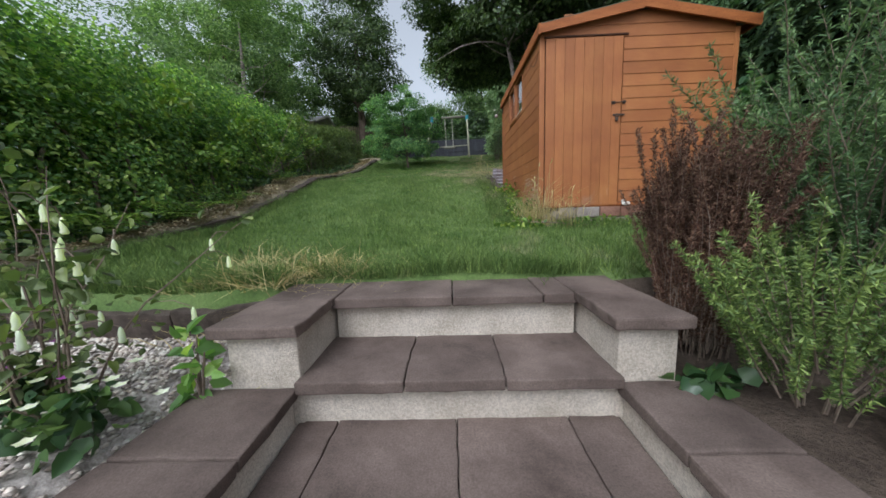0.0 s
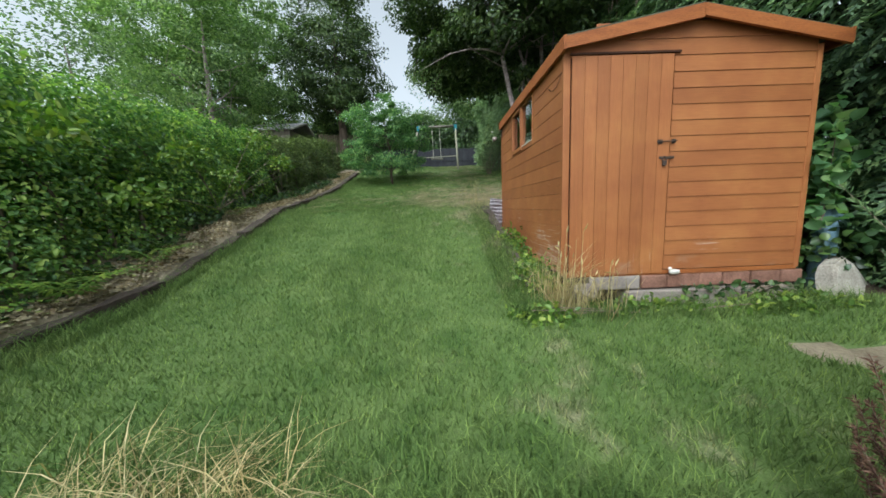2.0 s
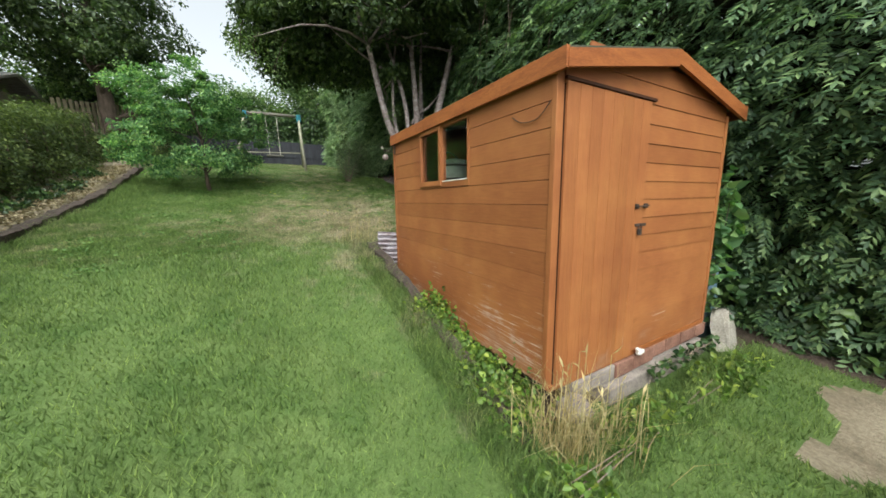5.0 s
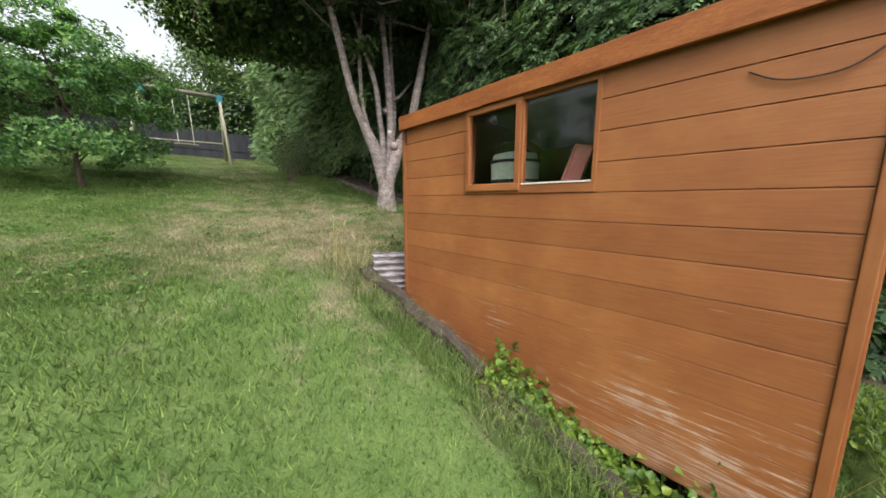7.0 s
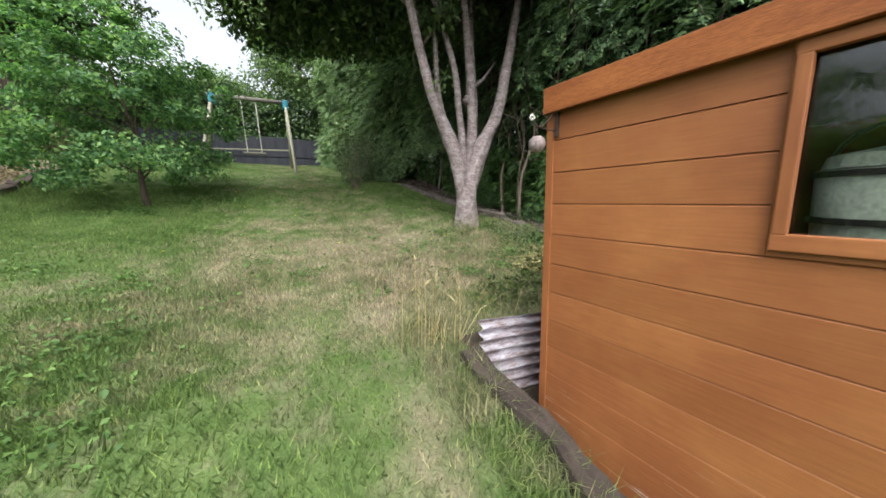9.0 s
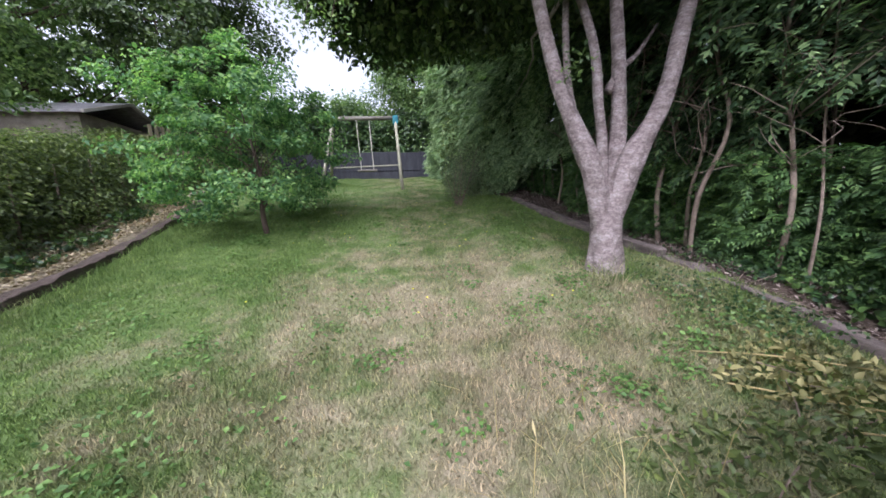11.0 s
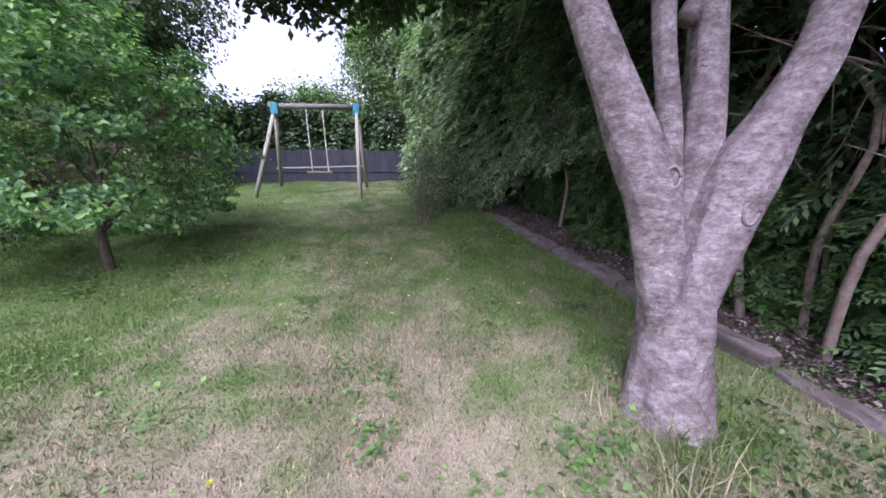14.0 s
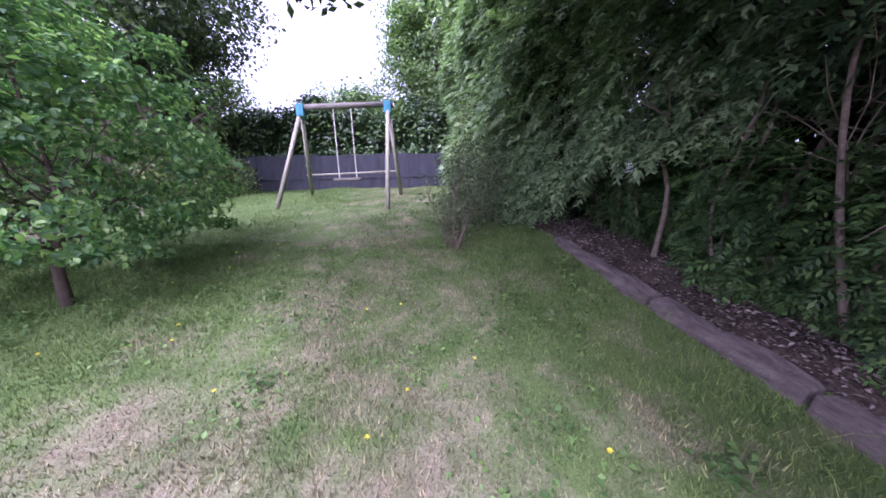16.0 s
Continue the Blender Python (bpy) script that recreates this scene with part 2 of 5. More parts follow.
FENCE_DARK = rough_mat("dark_grey_fence", (0.025, 0.026, 0.032), (0.05, 0.052, 0.062), 2, 60, 0.8, 0.3, (6, 6, 1))
FENCE_WOOD = rough_mat("mossy_fence_wood", (0.14, 0.12, 0.075), (0.26, 0.23, 0.15), 4, 60, 0.85, 0.4, (6, 6, 1), 0.2, 0.2)
BUCKET = rough_mat("pale_green_plastic", (0.33, 0.42, 0.33), (0.42, 0.5, 0.4), 5, 80, 0.4, 0.05)
BLACKP = rough_mat("black_plastic", (0.015, 0.015, 0.015), (0.03, 0.03, 0.03), 5, 80, 0.4, 0.05)
PINK = rough_mat("pink_plastic", (0.55, 0.22, 0.18), (0.68, 0.29, 0.24), 5, 80, 0.45, 0.05)
BLUEP = rough_mat("blue_plastic", (0.14, 0.24, 0.3), (0.22, 0.34, 0.4), 5, 60, 0.5, 0.1)
GRAVELM = rough_mat("mixed_gravel", (0.22, 0.19, 0.17), (0.62, 0.56, 0.52), 45, 160, 0.8, 0.3)
PETALW = leaf_mat("white_petal", (0.62, 0.64, 0.5), (0.75, 0.76, 0.68), (0.82, 0.82, 0.8), 3, 0.5, 0.4)
PETALP = leaf_mat("purple_petal", (0.25, 0.05, 0.3), (0.4, 0.09, 0.45), (0.55, 0.2, 0.6), 3, 0.5, 0.3)
PETALY = leaf_mat("yellow_petal", (0.6, 0.5, 0.03), (0.75, 0.65, 0.05), (0.8, 0.72, 0.1), 3, 0.5, 0.3)
HEDGE = leaf_mat("hedge_leaf", (0.075, 0.155, 0.055), (0.185, 0.325, 0.095), (0.42, 0.54, 0.14), 1.6, 0.45, 0.4, 0.4)
HEDGE_DULL = leaf_mat("dull_hedge_leaf", (0.055, 0.08, 0.03), (0.11, 0.15, 0.055), (0.2, 0.25, 0.08), 1.5)
CONIFER = leaf_mat("conifer_spray", (0.035, 0.072, 0.038), (0.085, 0.15, 0.07), (0.19, 0.28, 0.12), 0.9, 0.5, 0.25)
TREELEAF = leaf_mat("broad_leaf", (0.07, 0.125, 0.05), (0.15, 0.235, 0.095), (0.28, 0.38, 0.16), 0.5, 0.45, 0.42)
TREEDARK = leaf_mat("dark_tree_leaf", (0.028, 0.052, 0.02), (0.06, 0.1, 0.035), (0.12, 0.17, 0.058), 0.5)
HAZEL = leaf_mat("hazel_leaf", (0.055, 0.13, 0.06), (0.135, 0.255, 0.11), (0.28, 0.42, 0.17), 1.5, 0.6, 0.42, 0.25)
IVY = leaf_mat("ivy_leaf", (0.018, 0.045, 0.018), (0.045, 0.09, 0.03), (0.11, 0.18, 0.05), 1.5, 0.35, 0.15)
BRAMBLE = leaf_mat("bramble_leaf", (0.06, 0.12, 0.02), (0.12, 0.21, 0.035), (0.26, 0.33, 0.06), 2.0)
ROSEMARY = leaf_mat("rosemary_needle", (0.055, 0.095, 0.028), (0.12, 0.185, 0.05), (0.25, 0.33, 0.095), 2.5, 0.6, 0.15)
ROSEMARY_D = leaf_mat("dark_rosemary_needle", (0.04, 0.085, 0.035), (0.085, 0.15, 0.055), (0.16, 0.25, 0.095), 2.5, 0.6, 0.15)
HEATHER = leaf_mat("dead_heather", (0.055, 0.03, 0.024), (0.115, 0.062, 0.048), (0.2, 0.125, 0.09), 2.0, 0.85, 0.1, 0.1)
STRAW = leaf_mat("dry_grass", (0.3, 0.23, 0.11), (0.45, 0.36, 0.19), (0.6, 0.5, 0.3), 3, 0.7, 0.25)
GREYLEAF = leaf_mat("grey_green_leaf", (0.08, 0.11, 0.06), (0.14, 0.18, 0.1), (0.22, 0.26, 0.16), 2)
CHIPS = leaf_mat("bark_chip", (0.07, 0.05, 0.046), (0.16, 0.125, 0.118), (0.34, 0.28, 0.27), 3, 0.9, 0.0, 0.1)
LITTERLEAF = leaf_mat("fallen_leaf", (0.16, 0.12, 0.075), (0.28, 0.23, 0.155), (0.45, 0.39, 0.29), 3, 0.8, 0.1, 0.1)
CUTTING = leaf_mat("wilted_cutting", (0.1, 0.1, 0.04), (0.2, 0.19, 0.08), (0.36, 0.33, 0.16), 3, 0.7, 0.2)
LAWNWEED = leaf_mat("lawn_weed_leaf", (0.06, 0.12, 0.035), (0.1, 0.19, 0.05), (0.17, 0.28, 0.08), 2, 0.6, 0.25)
GLASS = bpy.data.materials.new("window_glass")
GLASS.use_nodes = True
gb = GLASS.node_tree.nodes["Principled BSDF"]
gb.inputs["Transmission Weight"].default_value, gb.inputs["Roughness"].default_value, gb.inputs["IOR"].default_value = 1.0, 0.02, 1.5

# ---- mesh helpers ----
rng = np.random.default_rng(7)


def link_bm(name, bm, mat, smooth=False):
    me = bpy.data.meshes.new(name)
    bmesh.ops.recalc_face_normals(bm, faces=bm.faces)
    bm.to_mesh(me)
    bm.free()
    me.materials.append(mat)
    if smooth:
        me.polygons.foreach_set("use_smooth", [True] * len(me.polygons))
    return new(name, me)


def part(name, bm, mat, parent, label="", smooth=False):
    ob = link_bm(name, bm, mat, smooth)
    ob.parent = parent
    if label:
        tagged(ob, label)
    return ob


def thing(name, label, category, loc=(0, 0, 0), group="", kind=""):
    return tagged(new_at(name, loc), label, category, group, kind)


def new_at(name, loc):
    e = new(name)
    e.location = loc
    e.empty_display_size = 0.1
    return e


def box(bm, x0, x1, y0, y1, z0, z1, bevel=0.0, m=None):
    r = bmesh.ops.create_cube(bm, size=1)
    bmesh.ops.scale(bm, vec=(x1 - x0, y1 - y0, z1 - z0), verts=r["verts"])
    bmesh.ops.translate(bm, vec=((x0 + x1) / 2, (y0 + y1) / 2, (z0 + z1) / 2), verts=r["verts"])
    vs = r["verts"]
    if bevel:
        es = list({e for v in vs for e in v.link_edges})
        out = bmesh.ops.bevel(bm, geom=es, offset=bevel, segments=2, profile=0.6, affect="EDGES")
        vs = out["verts"]
    if m:
        bmesh.ops.transform(bm, matrix=m, verts=list({v for v in vs}))
    return bm


def boxed(*a, **k):
    return box(bmesh.new(), *a, **k)


def tube(bm, pts, radii, seg=8, wob=0.0):
    """A round stem through points, with its own radius at each."""
    pts = [Vector(p) for p in pts]
    rings = []
    for i, p in enumerate(pts):
        d = (pts[min(i + 1, len(pts) - 1)] - pts[max(i - 1, 0)]).normalized()
        u = d.orthogonal().normalized() if i == 0 else (rings_u - d * rings_u.dot(d)).normalized()
        rings_u = u
        w = d.cross(u)
        ring = []
        for k in range(seg):
            a = 2 * math.pi * k / seg
            r = radii[i] * (1 + wob * noise.noise(p * 3 + Vector((k * 1.7, 0, 0))))
            ring.append(bm.verts.new(p + (u * math.cos(a) + w * math.sin(a)) * r))
        rings.append(ring)
    for a, b in zip(rings, rings[1:]):
        for k in range(seg):
            bm.faces.new((a[k], a[(k + 1) % seg], b[(k + 1) % seg], b[k]))
    bm.faces.new(rings[0][::-1])
    bm.faces.new(rings[-1])
    return bm


def tubed(*a, **k):
    return tube(bmesh.new(), *a, **k)


def smooth_path(pts, radii, n=5):
    """More points on a bent line, with radii."""
    P, R = [], []
    for i in range(len(pts) - 1):
        p0, p1, p2, p3 = (Vector(pts[max(0, min(len(pts) - 1, i + k))]) for k in (-1, 0, 1, 2))
        for k in range(n):
            t = k / n
            P.append(0.5 * ((2 * p1) + (p2 - p0) * t + (2 * p0 - 5 * p1 + 4 * p2 - p3) * t * t + (3 * p1 - p0 - 3 * p2 + p3) * t ** 3))
            R.append(radii[i] * (1 - t) + radii[i + 1] * t)
    return P + [Vector(pts[-1])], R + [radii[-1]]


def tri_mesh(name, V, F, mat, parent=None):
    """A mesh of many small triangles from arrays."""
    V, F = np.asarray(V, np.float32).reshape(-1, 3), np.asarray(F, np.int32).reshape(-1, 3)
    me = bpy.data.meshes.new(name)
    me.vertices.add(len(V)); me.loops.add(F.size); me.polygons.add(len(F))
    me.vertices.foreach_set("co", V.ravel())
    me.loops.foreach_set("vertex_index", F.ravel())
    me.polygons.foreach_set("loop_start", np.arange(0, F.size, 3, dtype=np.int32))
    me.update(calc_edges=True)
    me.materials.append(mat)
    ob = new(name, me)
    ob.parent = parent
    if name != "ground":
        ob["kind"] = "stuff"
    return ob


def unit(a):
    return a / np.maximum(np.linalg.norm(a, axis=1, keepdims=True), 1e-6)


def leaf_arrays(C, D, N, L, W, fold=0.25, six=False):
    """Leaves at C along D, facing N: folded pointed blades."""
    D = unit(D)
    S = unit(np.cross(N, D))
    U = np.cross(D, S)
    L, W = np.asarray(L)[:, None] * np.ones((len(C), 1)), np.asarray(W)[:, None] * np.ones((len(C), 1))
    n = len(C)
    if six:
        P = [C, C + D * L * .3 + S * W * .5 + U * W * fold, C + D * L * .68 + S * W * .4 + U * W * fold * .7, C + D * L - U * L * .12,
             C + D * L * .68 - S * W * .4 + U * W * fold * .7, C + D * L * .3 - S * W * .5 + U * W * fold]
        T = [(0, 1, 2), (0, 2, 3), (0, 3, 4), (0, 4, 5)]
    else:
        P = [C, C + D * L * .5 + S * W * .5 + U * W * fold, C + D * L, C + D * L * .5 - S * W * .5 + U * W * fold]
        T = [(0, 1, 2), (0, 2, 3)]
    k = len(P)
    V = np.stack(P, 1).reshape(-1, 3)
    F = (np.array(T)[None] + (np.arange(n) * k)[:, None, None]).reshape(-1, 3)
    return V, F


def join(arrs):
    V, F, o = [], [], 0
    for v, f in arrs:
        V.append(v); F.append(f + o); o += len(v)
    return np.concatenate(V), np.concatenate(F)


def rand_dir(n, up=0.0):
    d = rng.normal(size=(n, 3))
    d[:, 2] += up
    return unit(d)


def leaves(C, L, spread=1.0, out=None, up=0.0, ratio=0.55, six=False):
    """Leaves scattered at C, turned by chance round the outward way."""
    n = len(C)
    N = rand_dir(n, 0.8) if out is None else unit(out + rng.normal(size=(n, 3)) * 0.6 * spread + np.array([0, 0, 0.85]))
    D = rand_dir(n, up)
    D = unit(D - N * (D * N).sum(1, keepdims=True))
    s = L * rng.uniform(0.6, 1.3, n)
    return leaf_arrays(C, D, N, s, s * ratio, 0.25, six)


def vnoise(P, f):
    """Cheap smooth noise of points, -1 to 1."""
    P = P * f
    return (np.sin(P[:, 0] * 1.7 + np.sin(P[:, 1] * 1.3 + 1) * 1.6) + np.sin(P[:, 1] * 2.1 + np.sin(P[:, 2] * 1.9) * 1.4) + np.sin(P[:, 2] * 1.6 + np.sin(P[:, 0] * 2.3 + 2) * 1.5)) / 3


# ---- ground ----
PY = [-40, -8, -2, 0, 1, 2.77, 5.5, 7.3, 8.3, 10.5, 12.7, 14, 20, 60, 400]
PZ = [-0.6, -0.6, -0.42, -0.2, 0.08, 0.58, 0.97, 1.32, 1.62, 2.18, 2.55, 2.75, 3.2, 5, 6]
LK = [(-4.2, -2.0), (-4.2, -0.7), (-4.05, 0.5), (-3.98, 1.75), (-4.0, 3.0), (-4.1, 4.4), (-4.22, 5.8), (-4.25, 7.2), (-4.25, 8.7), (-4.3, 10.0)]


def edge_x(y):
    """Line of the sleepers beside the hedge bed."""
    return np.interp(y, [q[1] for q in LK], [q[0] for q in LK])


def lawn_z(x, y):
    """Height of the sloping garden."""
    x, y = np.asarray(x, float), np.asarray(y, float)
    z = np.interp(y, PY, PZ)
    z = z + 0.02 * np.sin(x * 2.1 + 0.6 * y) * np.sin(y * 1.7) + 0.012 * np.sin(x * 5.3 + y * 3.1)
    near = (x > -0.24) & (x < 2.6) & (y > -0.3) & (y < 2.74)
    z = np.where(near, z - 0.1 - 0.05 * np.clip(x, 0, 1) - 0.14 * np.clip((y - 1) / 1.5, 0, 1), z)
    inside = (x > 0.04) & (x < 2.07) & (y > 0.04) & (y < 2.5)
    z = np.where(inside, np.minimum(z, -0.3), z)
    bed_r = (x > 2.0) & (y > 3.0)
    z = np.where(bed_r, z + 0.06 * np.clip((x - 2.2) / 0.3, 0, 1), z)
    bed_l = np.clip((edge_x(y) + 0.05 - x) / 0.15, 0, 1) * (y > -2)
    z = z + 0.1 * bed_l
    side_up = np.clip((x - 0.2) / 1.2, 0, 1) * np.clip((y - 3.2) / 1.2, 0, 1) * np.clip((10.5 - y) / 2.5, 0, 1)
    z = z + 0.15 * side_up * (3 - 2 * side_up) * side_up
    low = (y < -2.12) & ((x < -1.72) | (x > -0.45))
    z = np.where(low, -0.78 + 0.13 * np.clip((-2.14 - x) / 0.12, 0, 1) + 0.01 * np.sin(9 * x + 7 * y), z)
    z = np.where(low & (x > -0.2), -0.76 + 0.04 * np.sin(3 * x + 2 * y), z)
    z = np.where((y < -1.87) & (y > -2.3) & (x > -2.03) & (x < -0.18), -0.53, z)
    steps = (y < -2.08) & (x > -1.95) & (x < -0.22)
    z = np.where(steps, -1.75, z)
    z = np.where((y < -4.0) & (x > -6) & (x < 4), -1.3, z)
    return z


def gz(x, y):
    return float(lawn_z(x, y))


xs = np.unique(np.concatenate([np.linspace(-400, -8, 14), np.arange(-8, 5.01, 0.08), np.linspace(5.2, 400, 14)]))
ys = np.unique(np.concatenate([np.linspace(-400, -6, 12), np.arange(-6, 16.01, 0.08), np.linspace(16.4, 400, 16)]))
X, Y = np.meshgrid(xs, ys)
Z = lawn_z(X, Y)
nx, ny = len(xs), len(ys)
idx = np.arange(nx * ny).reshape(ny, nx)
a, b_, c_, d_ = idx[:-1, :-1].ravel(), idx[:-1, 1:].ravel(), idx[1:, 1:].ravel(), idx[1:, :-1].ravel()
ground = tri_mesh("ground", np.stack([X, Y, Z], -1).reshape(-1, 3), np.concatenate([np.stack([a, b_, c_], 1), np.stack([a, c_, d_], 1)]), LAWN)
ground.data.polygons.foreach_set("use_smooth", [True] * len(ground.data.polygons))
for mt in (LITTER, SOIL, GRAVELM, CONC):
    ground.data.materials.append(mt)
me = ground.data
cen = np.zeros(len(me.polygons) * 3, np.float32)
me.polygons.foreach_get("center", cen)
cen = cen.reshape(-1, 3)


def zone(x, y):
    """0 lawn, 1 litter strip, 2 soil, 3 gravel, 4 bare concrete."""
    k = np.zeros(len(x), int)
    k[(x < edge_x(y) + 0.04) & (y > -2)] = 1
    k[(x > kerb_x(y) + 0.1) & (y > 2.7)] = 2
    k[(y < -2.15) & (x < -1.8)] = 3
    k[(y < -2.0) & (x > -0.3)] = 2
    k[(y < -4)] = 4
    k[(x > 2.5) & (y > -2) & (y < 2.7)] = 2
    k[(x > -0.24) & (x < 2.5) & (y > -0.02) & (y < 2.95)] = 2
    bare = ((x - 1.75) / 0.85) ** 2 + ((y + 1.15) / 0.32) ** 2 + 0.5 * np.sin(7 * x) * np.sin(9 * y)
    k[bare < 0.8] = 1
    return k


def kerb_x(y):
    return np.interp(y, [2.7, 4.1, 6.3, 7.15, 8.1, 9.0], [2.1, 2.15, 2.2, 2.08, 1.9, 1.74])


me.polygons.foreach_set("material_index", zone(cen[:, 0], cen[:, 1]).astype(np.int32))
tagged(ground, "sloping garden ground with green lawn drying to straw uphill", "ground", kind="structure")

# ---- garden steps ----
steps = thing("garden_steps", "grey paved garden steps with white roughcast risers and walls", "steps", (-1.08, -2.4, -0.9), kind="structure")


def under(ob, parent):
    """Keeps the place of ob while it becomes a part."""
    ob.parent = parent
    ob.matrix_parent_inverse = Matrix.Translation(parent.location).inverted()
    return ob


def wpart(name, bm, mat, parent, label="", smooth=False):
    return under(part(name, bm, mat, None, label, smooth), parent)


def worn(bm, amount=0.007):
    """Chipped, uneven faces and edges on a cast slab."""
    bmesh.ops.subdivide_edges(bm, edges=[e for e in bm.edges if e.calc_length() > 0.12], cuts=9, use_grid_fill=True)
    for v in bm.verts:
        v.co += Vector((noise.noise(v.co * 14), noise.noise(v.co * 14 + Vector((7, 0, 0))), 0.5 * noise.noise(v.co * 9 + Vector((0, 7, 0))))) * amount
    return bm


TREADS = [(-0.44, -2.22, -1.86, [-1.7, -1.08, -0.62, -0.44]), (-0.665, -2.6, -2.15, [-1.72, -1.28, -0.875, -0.42]), (-0.865, -2.95, -2.52, [-1.74, -1.57, -1.075, -0.62, -0.41]), (-1.06, -3.48, -2.88, [-1.74, -1.3, -0.8, -0.41]), (-1.26, -3.98, -3.4, [-1.74, -1.2, -0.7, -0.41])]
for z, y0, y1, cuts in TREADS:
    wpart("riser", boxed(cuts[0] + 0.01, cuts[-1] - 0.01, y0 + 0.05, y1 + 0.05, z - 0.3, z - 0.05), RENDERED, steps, "white roughcast riser, stained")
    for xa, xb in zip(cuts, cuts[1:]):
        wpart("slab", worn(boxed(xa + 0.002, xb - 0.002, y0 + rng.uniform(-.004, .004), y1, z - 0.05, z + rng.uniform(-.004, .004), bevel=0.008)), SLAB, steps)
for x0, x1, cx0, cx1 in ((-2.0, -1.71, -2.04, -1.68), (-0.43, -0.2, -0.47, -0.17)):
    wpart("pier", boxed(x0, x1, -2.56, -2.0, -1.1, -0.475, bevel=0.01), RENDERED, steps, "white roughcast pier")
    wpart("coping", worn(boxed(cx0, cx1, -2.61, -2.25, -0.475, -0.425, bevel=0.01)), SLAB, steps, "grey stone coping slab")
    wpart("coping", worn(boxed(cx0, cx1, -2.245, -1.9, -0.475, -0.428, bevel=0.01)), SLAB, steps, "grey stone coping slab")
for x0, x1, cx0, cx1 in ((-2.08, -1.745, -2.13, -1.72), (-0.405, -0.13, -0.43, -0.1)):
    wpart("side_wall", boxed(x0, x1, -4.0, -2.565, -1.7, -0.75, bevel=0.01), RENDERED, steps, "white roughcast side wall")
    for ya, yb in ((-4.0, -3.45), (-3.445, -2.93), (-2.925, -2.45 if x0 > -1 else -2.565)):
        wpart("coping", worn(boxed(cx0, cx1, ya, min(yb, -2.567), -0.75, -0.7, bevel=0.01)), SLAB, steps, "grey stone coping slab")

# ---- shed ----
SW, SL, EAVE, RIDGE = 2.11, 2.475, 1.9, 2.1
shed = thing("garden_shed", "orange-brown stained timber shed with shiplap walls and apex roof", "shed", (0, 0, 0))
WY0, WY1, WZ0, WZ1 = 0.86, 1.688, 1.33, 1.8


def roof_under(x):
    return EAVE + (RIDGE - EAVE) * (1 - abs(x - SW / 2) / (SW / 2)) - 0.03


def prism(bm, poly, y0, y1):
    """A board with an outline in x and z, from y0 to y1."""
    A = [bm.verts.new((x, y0, z)) for x, z in poly]
    B = [bm.verts.new((x, y1, z)) for x, z in poly]
    n = len(poly)
    bm.faces.new(A); bm.faces.new(B[::-1])
    for i in range(n):
        bm.faces.new((A[i], A[(i + 1) % n], B[(i + 1) % n], B[i]))
    return bm


# lining behind the boards, open at the window
bm = bmesh.new()
for ya, yb, za, zb in ((0.03, WY0, -0.02, 1.86), (WY1, SL, -0.02, 1.86), (WY0, WY1, -0.02, WZ0), (WY0, WY1, WZ1, 1.86)):
    box(bm, 0.004, 0.03, ya, yb, za, zb)
side = part("side_wall", bm, DARKGAP, shed, "shiplap side wall, stain worn pale near the ground")


def shiplap(y0, y1, z0, h):
    """Board on the side wall: lower edge proud, rebated top."""
    bm = bmesh.new()
    prof = [(0.0, z0 + 0.002), (-0.02, z0 + 0.001), (-0.019, z0 + h * 0.95), (-0.014, z0 + h * 0.998), (0.0, z0 + h)]
    A = [bm.verts.new((x, y0, z)) for x, z in prof]
    B = [bm.verts.new((x, y1, z)) for x, z in prof]
    bm.faces.new(A); bm.faces.new(B[::-1])
    for i in range(5):
        bm.faces.new((A[i], A[(i + 1) % 5], B[(i + 1) % 5], B[i]))
    return bm


H = 0.1435
for i in range(13):
    z0 = -0.015 + i * H
    spans = [(0.025, SL - 0.03)]
    if z0 + H > WZ0 - 0.02 and z0 < WZ1 + 0.02:
        spans = [(0.025, WY0 - 0.022), (WY1 + 0.026, SL - 0.03)]
    for ya, yb in spans:
        part("board", shiplap(ya, yb, z0, H), BOARD_Y, side)
part("corner_trim", boxed(-0.028, 0.03, -0.012, 0.024, -0.03, 1.86, bevel=0.004), BOARD_Z, side)
part("corner_trim", boxed(-0.026, 0.02, SL - 0.03, SL + 0.01, -0.03, 1.86, bevel=0.004), BOARD_Z, side)
# other walls
bm = bmesh.new()
box(bm, 0.035, SW - 0.02, 0.004, 0.03, -0.02, 1.86)
prism(bm, [(0.035, 1.86), (SW - 0.02, 1.86), (SW / 2, RIDGE - 0.04)], 0.004, 0.03)
front = part("front_wall", bm, DARKGAP, shed, "shiplap front wall")
DX0, DX1, DZ1 = 0.036, 0.88, 1.8
FH = 0.128
for i in range(17):
    z0 = -0.005 + i * FH
    z1 = z0 + FH
    x0 = DX1 + 0.012 if z0 < DZ1 - 0.02 else 0.03
    x1 = SW - 0.028
    if z0 >= 1.84:
        k = (z0 - (EAVE - 0.03)) / (RIDGE - EAVE)
        x0, x1 = max(x0, SW / 2 * k), min(x1, SW - SW / 2 * k)
    if x1 - x0 < 0.1:
        continue
    top = min(z1, RIDGE - 0.05)
    bm = bmesh.new()
    c = [bm.verts.new(p) for p in ((x0, -0.021, z0 + .002), (x1, -0.021, z0 + .002), (x1, -0.015, top), (x0, -0.015, top), (x0, 0, z0 + .002), (x1, 0, z0 + .002), (x1, 0, top), (x0, 0, top))]
    for f in ((0, 1, 2, 3), (5, 4, 7, 6), (0, 4, 5, 1), (3, 2, 6, 7), (1, 5, 6, 2), (0, 3, 7, 4)):
        bm.faces.new([c[j] for j in f])
    part("board", bm, BOARD_X, front)
